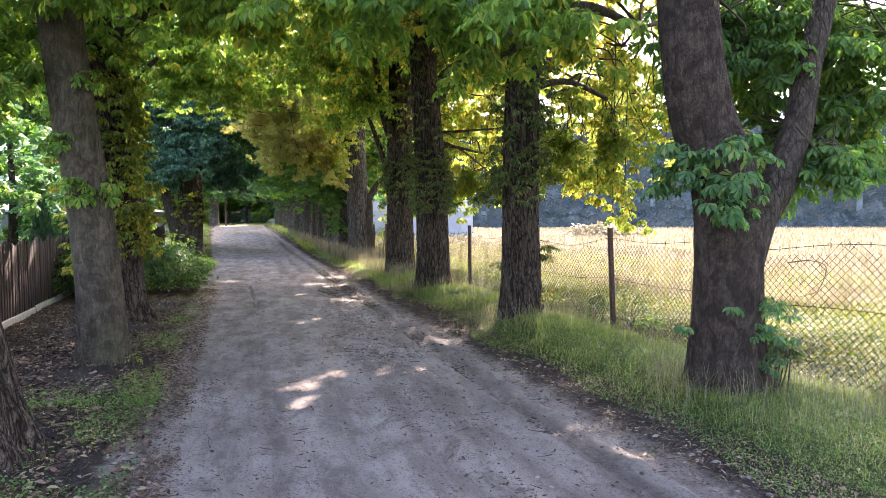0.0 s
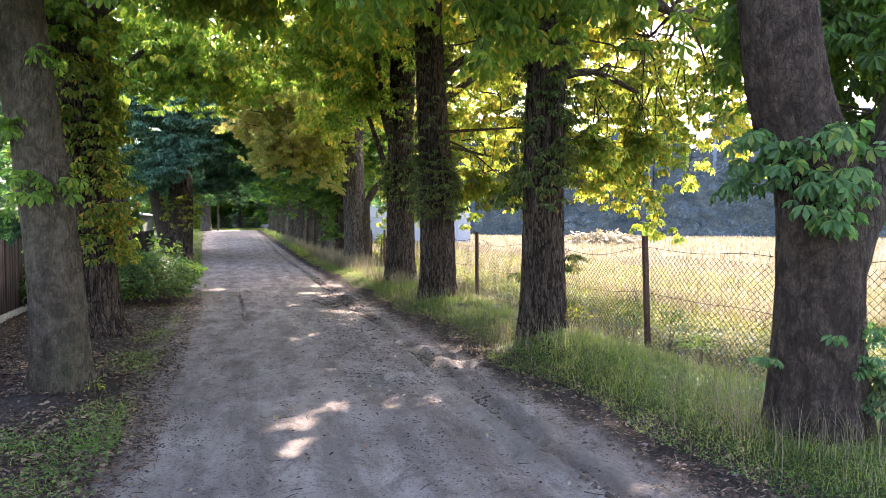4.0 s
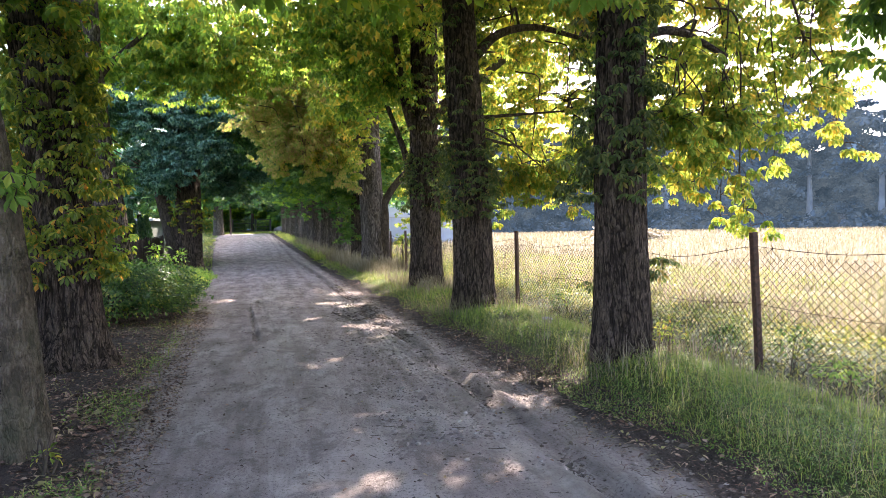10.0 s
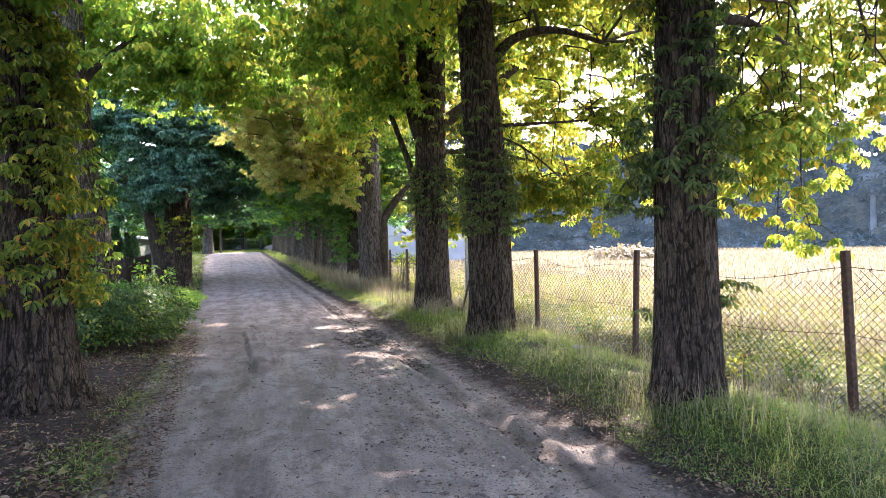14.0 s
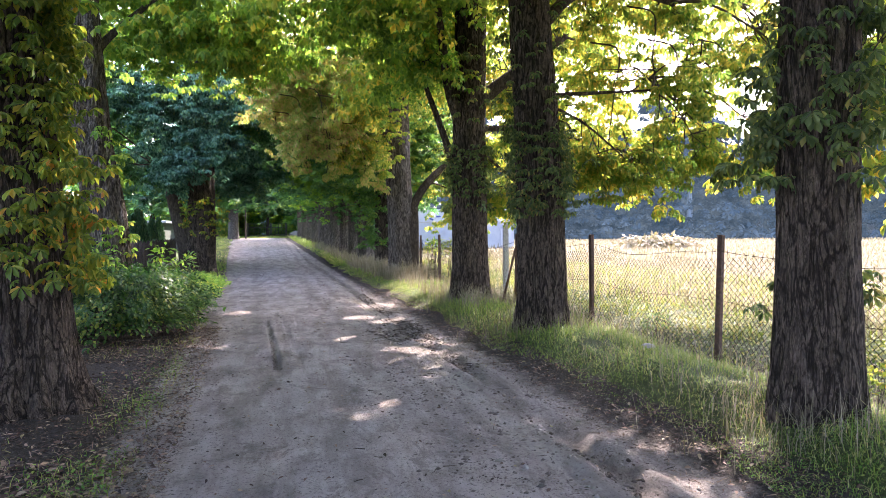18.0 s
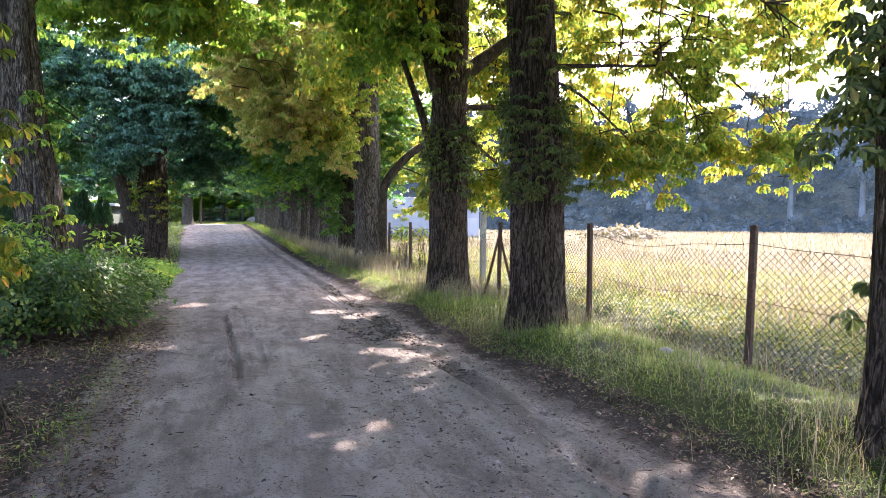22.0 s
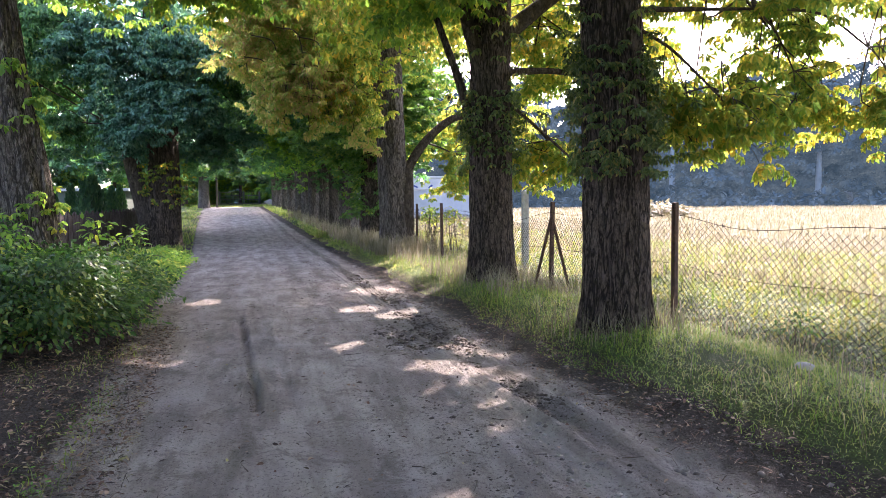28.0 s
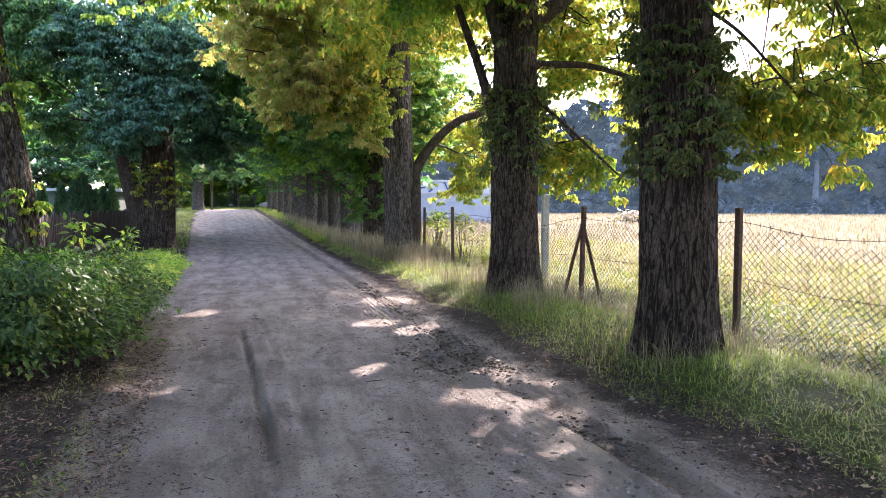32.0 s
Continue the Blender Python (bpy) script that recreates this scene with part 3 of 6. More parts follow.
# ---- leaves ----
def folded_leaf(n):
    """Hanging leaflets, broadest near the tip, each of two halves folded along the midrib."""
    v, f = [], []
    for k in range(n):
        a = radians((k - (n - 1) / 2) * (256 if n == 7 else 230) / (n - 1))
        s = (0.15 if n == 7 else 0.165) * (1 - 0.48 * (abs(k - (n - 1) / 2) / ((n - 1) / 2)) ** 2)
        d, p, w = Vector((math.cos(a), math.sin(a), 0)), Vector((-math.sin(a), math.cos(a), 0)), (0.21 if n == 7 else 0.27) * s
        b = len(v)
        at = lambda t, side, up: tuple(d * s * t + p * w * side + Vector((0, 0, up * s)))
        if n == 7:
            v += [at(0.04, 0, 0), at(0.42, 0.52, -0.06), at(0.72, 1.0, -0.24), at(0.90, 0, -0.58), at(0.72, -1.0, -0.24), at(0.42, -0.52, -0.06)]
            f += [(b, b + 3, b + 1), (b + 1, b + 3, b + 2), (b, b + 5, b + 3), (b + 5, b + 4, b + 3)]
        else:
            v += [at(0.04, 0, 0), at(0.66, 1.0, -0.18), at(0.86, 0, -0.60), at(0.66, -1.0, -0.18)]
            f += [(b, b + 2, b + 1), (b, b + 3, b + 2)]
    return np.array(v, np.float32), np.array(f, np.int32)


def ovate_leaf():
    v = [(0, 0, 0), (0.03, 0.022, 0.004), (0.04, 0, -0.004), (0.03, -0.022, 0.004), (0.06, 0.018, -0.002), (0.06, -0.018, -0.002), (0.092, 0, -0.02)]
    f = [(0, 2, 1), (0, 3, 2), (1, 2, 4), (2, 3, 5), (4, 2, 6), (2, 5, 6)]
    return np.array(v, np.float32), np.array(f, np.int32)


def far_leaf():
    """A whorl of five single blades, for crowns far off."""
    v, f = [(0, 0, 0)], []
    for k, a in enumerate((-130, -65, 0, 65, 130)):
        a = radians(a)
        d, q, s = Vector((math.cos(a), math.sin(a), 0)), Vector((-math.sin(a), math.cos(a), 0)), 0.19 - 0.02 * abs(k - 2)
        v += [tuple(d * s * 0.9 + q * s * 0.34 + Vector((0, 0, -0.04))), tuple(d * s - q * s * 0.30 + Vector((0, 0, -0.07)))]
        f.append((0, 2 * k + 2, 2 * k + 1))
    return np.array(v, np.float32), np.array(f, np.int32)


LEAF_FINE, LEAF_COARSE, LEAF_OVATE, LEAF_FAR, SLIVER = folded_leaf(7), folded_leaf(5), ovate_leaf(), far_leaf(), (np.array([(-0.05, -0.003, 0), (-0.05, 0.003, 0), (0.0, 0.0035, 0.006), (0.0, -0.0035, 0.006), (0.05, 0.0, 0.0)], np.float32), np.array([(0, 1, 2), (0, 2, 3), (3, 2, 4)], np.int32))


def unit(a):
    return a / (np.linalg.norm(a, axis=-1, keepdims=True) + 1e-9)


def scatter(shape, pos, out, up, size):
    """One copy of a leaf shape at each pos, its stalk along out, its face towards up."""
    tv, tf = shape
    x = unit(out)
    y = unit(np.cross(up, x))
    z = np.cross(x, y)
    s = size[:, None, None]
    v = pos[:, None, :] + s * (tv[None, :, 0:1] * x[:, None, :] + tv[None, :, 1:2] * y[:, None, :] + tv[None, :, 2:3] * z[:, None, :])
    f = tf[None] + (np.arange(len(pos)) * len(tv))[:, None, None]
    return v.reshape(-1, 3), f.reshape(-1, 3)


# Sun flecks on the ground, each with the size of the gap in the leaves above it.
FLECKS = [(1.38, 14.52, 0.16), (1.62, 14.62, 0.30), (1.68, 14.10, 0.28), (1.95, 14.25, 0.26), (1.85, 14.75, 0.20), (1.55, 14.46, 0.33), (1.82, 14.42, 0.31), (1.74, 15.57, 0.14), (1.50, 15.9, 0.08), (1.96, 16.2, 0.10), (0.18, 5.58, -0.08), (0.39, 4.52, -0.07), (0.30, 6.30, -0.02), (0.62, 6.75, -0.06), (1.68, 14.12, 0.10), (1.67, 15.2, 0.08), (0.83, 15.15, 0.09), (1.33, 17.65, 0.16), (1.80, 17.05, 0.19), (1.86, 19.5, 0.24), (-1.12, 19.05, 0.15), (-0.95, 19.15, 0.08),
          (0.95, 11.05, 0.04), (0.68, 10.65, 0.0), (0.50, 10.90, -0.03), (0.86, 6.86, 0.0), (0.56, 6.38, 0.04), (0.42, 5.7, -0.01), (2.20, 8.5, -0.05), (2.36, 7.2, -0.01),
          (3.3, 23.0, 0.45), (3.4, 21.8, 0.35), (3.1, 24.2, 0.3), (3.2, 30.0, 0.35), (-2.2, 9.3, 0.08)]
_rng = np.random.default_rng(17)
FLECKS += [(fx + r * 1.5 * math.cos(a), fy + r * 1.5 * math.sin(a), r * q) for fx, fy, r in list(FLECKS) if r > 0.1
           for a, q in zip(_rng.uniform(0, 6.28, 3), _rng.uniform(0.12, 0.4, 3))]


def keep_flecks(p, size):
    """False for leaves in the way of the light that makes a sun fleck."""
    ok = np.ones(len(p), bool)
    s = np.array(SUN)
    for fx, fy, r in FLECKS:
        d = p - np.array((fx, fy, ground_at(fx, fy)))
        along = d @ s
        off = np.sqrt(np.maximum((d * d).sum(1) - along * along, 0))
        ok &= (off > r + 0.13 * size) | (along < 0)
    return ok


def rosettes(points, rng, per=6, size=1.0, droop=0.45, shape=None, pile=None):
    """Whorls of leaves round shoot tips."""
    p = np.repeat(points, per, axis=0)
    n = len(p)
    if not n:
        return
    phi = np.tile(np.arange(per) * 2 * np.pi / per, len(points)) + np.repeat(rng.uniform(0, 6.28, len(points)), per) + rng.normal(0, 0.35, n)
    out = unit(np.stack([np.cos(phi), np.sin(phi), -droop + rng.normal(0, 0.3, n)], 1))
    up = unit(np.array((0, 0, 1.0)) + 0.55 * out + rng.normal(0, 0.28, (n, 3)))
    s = size * rng.uniform(0.72, 1.2, n)
    pos = p + out * (s * rng.uniform(0.06, 0.2, n))[:, None]
    ok = keep_flecks(pos + out * (0.07 * s)[:, None], s)
    if ok.any():
        pile.add(*scatter(shape, pos[ok], out[ok], up[ok], s[ok]))


def crown(pile, twigs, blobs, rng, root, shape, per=6, size=1.0, thick=0.035, loose=1.0):
    """Boughs of whorled leaves filling ellipsoids, with twigs that lead there from the root points."""
    for cx, cy, cz, rx, ry, rz, n in blobs:
        c, r = np.array((cx, cy, cz)), np.array((rx, ry, rz))
        k = max(6, int(n / 10))
        d = unit(rng.normal(size=(k, 3)))
        centre = c + d * r * rng.uniform(0.35, 0.92, (k, 1))
        rm = float(r.mean())
        reach = loose * (min(1.6, 0.5 + 0.5 * rm) if rm > 0.4 else 1.4 * rm)
        which = rng.integers(0, k, n)
        side = unit(d * (1, 1, 0) + rng.normal(0, 0.45, (k, 3)) * (1, 1, 0))
        along = rng.uniform(0, 1, n)
        pts = centre[which] + side[which] * (reach * (1.0 * along - 0.35))[:, None] + rng.normal(size=(n, 3)) * reach * np.array((0.17, 0.17, 0.08))
        pts[:, 2] -= reach * (0.55 * along ** 2 - 0.1)
        rosettes(pts, rng, per, size, 0.6, shape, pile)
        if twigs is None:
            continue
        a = min(root, key=lambda q: np.linalg.norm(c - np.array(q)))
        a = np.array(a, float)
        stout = thick * min(1.0, float(r.mean()))
        hub = a + (c - a) * 0.7 + np.array((0, 0, 0.25 * rz))
        twigs.add(*tube(smooth_path([a, (a + hub) / 2 + rng.normal(0, 0.1, 3) + (0, 0, 0.15), hub], 4), np.linspace(stout, stout * 0.6, 9), 6))
        for b in range(min(k, 8)):
            mid = (hub + centre[b]) / 2 + rng.normal(0, 0.28, 3) + np.array((0, 0, 0.1))
            twigs.add(*tube(smooth_path([hub, mid, centre[b]], 3), np.linspace(max(stout * 0.5, 0.007), 0.006, 7), 5))
            for q in pts[which == b][:5]:
                m2 = (q + centre[b]) / 2 + np.array((0, 0, 0.05))
                twigs.add(*tube(smooth_path([centre[b], m2, q], 2), np.linspace(0.007, 0.003, 5), 3))


def hanging(pile, twigs, rng, top, low, n, shape, size):
    """A bare twig that hangs from a bough, forked and leafy towards its end."""
    a = np.array(top, float)
    sway = rng.normal(0, 0.16, 3)
    b = np.array((a[0] + sway[0], a[1] + sway[1], low))
    path = smooth_path([a + (-0.5, 0, 0.12), a, a * 0.6 + b * 0.4 + rng.normal(0, 0.07, 3), a * 0.25 + b * 0.75 + rng.normal(0, 0.07, 3), b], 5)
    twigs.add(*tube(path, np.linspace(0.016, 0.006, len(path)), 5))
    pts = []
    for k in range(n):
        s = path[int(len(path) * (0.35 + 0.62 * (k + 0.5) / n))]
        q = s + rng.normal(0, 1, 3) * (0.17, 0.17, 0.05) + (0, 0, -0.12)
        twigs.add(*tube(smooth_path([s, (s + q) / 2 + (0, 0, 0.05), q], 2), np.linspace(0.007, 0.004, 5), 4))
        pts.append(q)
    rosettes(np.array(pts + [b]), rng, 5, size, 0.9, shape, pile)


def shoots(pile, rng, path, radii, z0, z1, n, reach=0.25, face=None, per=4, size=0.8, shape=None, bare=0.0):
    """Leafy shoots that sprout from the bark between two heights; face: the way where most of them grow."""
    z = rng.uniform(z0, z1, n)
    if bare:
        clump = np.sin(z * 5.1 + path[0][0]) + 0.6 * np.sin(z * 11.3)
        z = z[clump > bare - 1.0]
        n = len(z)
    ang = rng.uniform(0, 6.28, n) if face is None else radians(face) + rng.normal(0, 0.95, n)
    cx, cy = np.interp(z, path[:, 2], path[:, 0]), np.interp(z, path[:, 2], path[:, 1])
    r = np.interp(z, path[:, 2], radii) + np.minimum(rng.gamma(1.6, reach * 0.5, n), 1.7 * reach)
    p = np.stack([cx + r * np.cos(ang), cy + r * np.sin(ang), z - 0.3 * (r - radii[0])], 1)
    rosettes(p, rng, per, size, 0.6, shape, pile)


def bark_tube(path, radii, fine, seed, flare=0.0, deep=0.06, flute=0.0):
    """A trunk with furrowed bark, spreading root feet and, where fluted, deep grooves between upright ribs."""
    segs = 96 if fine == 2 else 44 if fine == 1 else 18
    z0 = path[0][2]
    feet = 4 + seed % 3

    def rough(i, ang, r):
        z = path[i][2]
        out = np.empty(len(ang))
        low = math.exp(-max(z - z0 - 0.1, 0) / 0.35)
        for j, a in enumerate(ang):
            q = (math.cos(a), math.sin(a))
            ridge = 1 - abs(noise.noise(Vector((q[0] * r * 19 + seed, q[1] * r * 19, z * 2.2)))) * 2.2 if fine else 0.4
            wide = noise.noise(Vector((q[0] * 1.3 + seed * 3, q[1] * 1.3, z * 0.55)))
            groove = abs(math.sin(3.5 * a + seed + 0.5 * math.sin(z * 0.9 + a))) ** 0.6 - 0.7
            out[j] = r * (1 + 0.10 * wide + flute * groove + deep * (ridge - 0.5) + flare * low * (0.75 + 0.5 * math.cos(feet * a + seed) ** 2 + 0.25 * wide))
        return out
    return tube(path, radii, segs, rough)


def tree(label, x, y, r, lean, tall, limbs=(), blobs=(), sprout=(), mat=LEAF, bark=BARK, fine=1, seed=1, leaf=None, size=1.0, per=6, flare=0.24, sprout_mat=None, extra=(), extra_mat=None, roof=(), strands=(), flute=0.0):
    """An avenue tree: trunk, limbs, crown, twigs and leafy trunk shoots, its foot at (x, y).
    lean: (dx, dy, z) along the trunk; limbs: (points relative to the foot, first and last radius); blobs: crown
    ellipsoids in the world; roof: leaf masses added overhead, mostly out of view, to shade the ground."""
    rng = np.random.default_rng(seed)
    leaf = leaf or (LEAF_FINE if fine == 2 else LEAF_COARSE if fine else LEAF_FAR)
    z = ground_at(x, y)
    root = thing("chestnut_tree", label, "tree", (x, y, z), "avenue trees")
    base = np.array((x, y, z))
    path = smooth_path([(0, 0, -0.12)] + [(a, b, c) for a, b, c in lean], 14 if fine else 5)
    tops = path[:, 2]
    radii = r * (1 - 0.42 * np.clip(tops / tall, 0, 1) ** 1.3)
    part_of("trunk", mesh_of("trunk", *bark_tube(path, radii, fine, seed, flare, flute=flute), bark, True), root)
    tips = [tuple(base + path[-1])]
    for pts, r0, r1 in limbs:
        lp = smooth_path(pts, 7)
        lr = np.linspace(r0, r1, len(lp))
        part_of("limb", mesh_of("limb", *bark_tube(lp, lr, min(fine, 1), seed + 7, 0.0, 0.04), BARK_LIMB, True), root)
        tips += [tuple(base + lp[-1]), tuple(base + lp[len(lp) // 2])]
    tips += [tuple(base + q) for q in path[::9] if q[2] > 1.0]
    leaves, twigs = Pile(), Pile()
    high = [b for b in blobs if b[2] > 6.3 and fine == 2]
    crown(leaves, None, [(*b[:6], int(b[6] * 1.6)) for b in high], rng, tips, LEAF_COARSE, 5, 1.0, loose=1.8)
    crown(leaves, twigs if fine else None, [(*b[:6], int(b[6] * (1.5 if fine == 2 else 1.25 if fine else 1.0))) for b in blobs if b not in high], rng, tips, leaf, per, size)
    shown = y > 13
    # Leaves added high overhead to block the sun, merged into the crown mesh.
    crown(leaves, None, [(*b[:6], int(b[6] * (1.7 if shown else 0.75))) for b in roof], rng, tips, LEAF_COARSE, 5, 1.1 if shown else 1.8, loose=2.4)
    for sx, sy, top, low, n in strands:
        hanging(leaves, twigs, rng, (sx, sy, top), low, n, leaf, size)
    if leaves.n:
        me = leaves.mesh("crown", mat)
        me.transform(Matrix.Translation(-base))
        tagged(part_of("crown", me, root), kind="stuff")
    if twigs.n:
        me = twigs.mesh("twig_work", TWIG, True)
        me.transform(Matrix.Translation(-base))
        tagged(part_of("twig_work", me, root), kind="stuff")
    if extra:
        more, tw = Pile(), Pile()
        crown(more, tw, [(*b[:6], int(b[6] * 1.5)) for b in extra], rng, tips, leaf, per, size)
        me = more.mesh("bough_foliage", extra_mat or mat)
        me.transform(Matrix.Translation(-base))
        tagged(part_of("bough_foliage", me, root), kind="stuff")
        me = tw.mesh("bough_twig_work", TWIG, True)
        me.transform(Matrix.Translation(-base))
        tagged(part_of("bough_twig_work", me, root), kind="stuff")
    if sprout:
        sp = Pile()
        for spec in sprout:
            shoots(sp, rng, path, radii, *spec[:3], shape=leaf, **(spec[3] if len(spec) > 3 else {}))
        if sp.n:
            tagged(part_of("shoot_foliage", sp.mesh("shoot_foliage", sprout_mat or mat), root), kind="stuff")
    return root


# ---- avenue trees, field side ----
def P(*a):
    return a


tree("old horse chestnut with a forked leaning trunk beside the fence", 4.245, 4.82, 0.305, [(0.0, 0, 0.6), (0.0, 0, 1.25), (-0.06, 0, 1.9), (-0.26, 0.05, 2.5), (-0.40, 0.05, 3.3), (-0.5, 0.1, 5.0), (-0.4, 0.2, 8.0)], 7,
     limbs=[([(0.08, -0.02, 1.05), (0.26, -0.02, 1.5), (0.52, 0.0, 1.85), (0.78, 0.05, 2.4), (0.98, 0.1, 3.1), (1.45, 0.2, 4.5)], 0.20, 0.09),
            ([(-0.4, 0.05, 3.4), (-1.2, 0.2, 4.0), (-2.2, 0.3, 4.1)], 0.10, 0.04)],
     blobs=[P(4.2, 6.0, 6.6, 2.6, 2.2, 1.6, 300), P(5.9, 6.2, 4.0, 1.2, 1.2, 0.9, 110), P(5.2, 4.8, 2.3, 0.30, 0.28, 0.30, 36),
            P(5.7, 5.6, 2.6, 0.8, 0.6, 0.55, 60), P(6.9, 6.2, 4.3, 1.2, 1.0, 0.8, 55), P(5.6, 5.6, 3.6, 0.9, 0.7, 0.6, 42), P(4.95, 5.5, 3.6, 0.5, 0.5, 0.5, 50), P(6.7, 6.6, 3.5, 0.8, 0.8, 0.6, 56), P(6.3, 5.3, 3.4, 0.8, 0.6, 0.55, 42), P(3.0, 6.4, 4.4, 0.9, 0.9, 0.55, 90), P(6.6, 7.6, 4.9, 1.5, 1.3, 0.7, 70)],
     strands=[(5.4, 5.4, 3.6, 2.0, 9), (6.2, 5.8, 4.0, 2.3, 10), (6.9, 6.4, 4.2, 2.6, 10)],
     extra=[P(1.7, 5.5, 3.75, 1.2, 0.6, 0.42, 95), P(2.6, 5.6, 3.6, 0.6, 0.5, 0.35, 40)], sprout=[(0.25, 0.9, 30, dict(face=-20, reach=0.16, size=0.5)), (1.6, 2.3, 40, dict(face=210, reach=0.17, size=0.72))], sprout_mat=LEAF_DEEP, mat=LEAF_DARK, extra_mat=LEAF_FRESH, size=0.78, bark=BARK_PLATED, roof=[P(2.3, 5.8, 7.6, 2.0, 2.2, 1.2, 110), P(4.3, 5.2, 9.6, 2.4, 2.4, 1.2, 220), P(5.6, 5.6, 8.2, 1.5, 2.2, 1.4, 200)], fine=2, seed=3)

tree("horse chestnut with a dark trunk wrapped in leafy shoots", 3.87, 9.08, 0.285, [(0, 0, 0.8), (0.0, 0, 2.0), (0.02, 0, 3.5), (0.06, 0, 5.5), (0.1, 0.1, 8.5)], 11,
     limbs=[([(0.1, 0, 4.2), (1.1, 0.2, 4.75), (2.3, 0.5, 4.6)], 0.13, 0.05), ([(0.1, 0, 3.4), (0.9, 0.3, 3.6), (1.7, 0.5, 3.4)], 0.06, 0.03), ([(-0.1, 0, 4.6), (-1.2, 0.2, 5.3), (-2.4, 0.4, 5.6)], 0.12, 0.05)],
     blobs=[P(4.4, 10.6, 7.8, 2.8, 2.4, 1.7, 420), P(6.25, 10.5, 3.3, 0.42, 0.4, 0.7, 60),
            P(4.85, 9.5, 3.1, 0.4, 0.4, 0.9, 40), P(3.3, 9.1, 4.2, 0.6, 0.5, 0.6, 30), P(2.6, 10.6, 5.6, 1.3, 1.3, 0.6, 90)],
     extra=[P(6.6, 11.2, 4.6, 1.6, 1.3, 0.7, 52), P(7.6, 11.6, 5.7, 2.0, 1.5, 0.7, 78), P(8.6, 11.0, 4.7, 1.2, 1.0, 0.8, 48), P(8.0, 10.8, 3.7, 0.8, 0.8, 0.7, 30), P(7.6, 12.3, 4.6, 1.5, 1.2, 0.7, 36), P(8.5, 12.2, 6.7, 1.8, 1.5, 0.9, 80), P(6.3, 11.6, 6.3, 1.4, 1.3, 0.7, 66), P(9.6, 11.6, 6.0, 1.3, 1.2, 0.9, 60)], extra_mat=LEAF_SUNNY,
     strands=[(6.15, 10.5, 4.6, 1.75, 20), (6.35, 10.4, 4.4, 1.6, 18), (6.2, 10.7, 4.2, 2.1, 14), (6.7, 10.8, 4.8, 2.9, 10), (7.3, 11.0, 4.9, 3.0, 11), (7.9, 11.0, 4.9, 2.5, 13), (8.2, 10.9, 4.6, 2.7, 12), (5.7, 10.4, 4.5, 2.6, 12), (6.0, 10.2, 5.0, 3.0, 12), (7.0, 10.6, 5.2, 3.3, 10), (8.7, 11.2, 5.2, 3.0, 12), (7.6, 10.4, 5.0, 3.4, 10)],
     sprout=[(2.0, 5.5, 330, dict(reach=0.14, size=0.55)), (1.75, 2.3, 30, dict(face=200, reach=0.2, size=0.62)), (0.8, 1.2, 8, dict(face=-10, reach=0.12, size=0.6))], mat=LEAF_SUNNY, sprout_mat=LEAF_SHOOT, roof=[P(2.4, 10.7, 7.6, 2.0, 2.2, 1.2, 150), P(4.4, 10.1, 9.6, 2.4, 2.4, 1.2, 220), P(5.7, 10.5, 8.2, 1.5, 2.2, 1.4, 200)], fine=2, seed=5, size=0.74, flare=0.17)

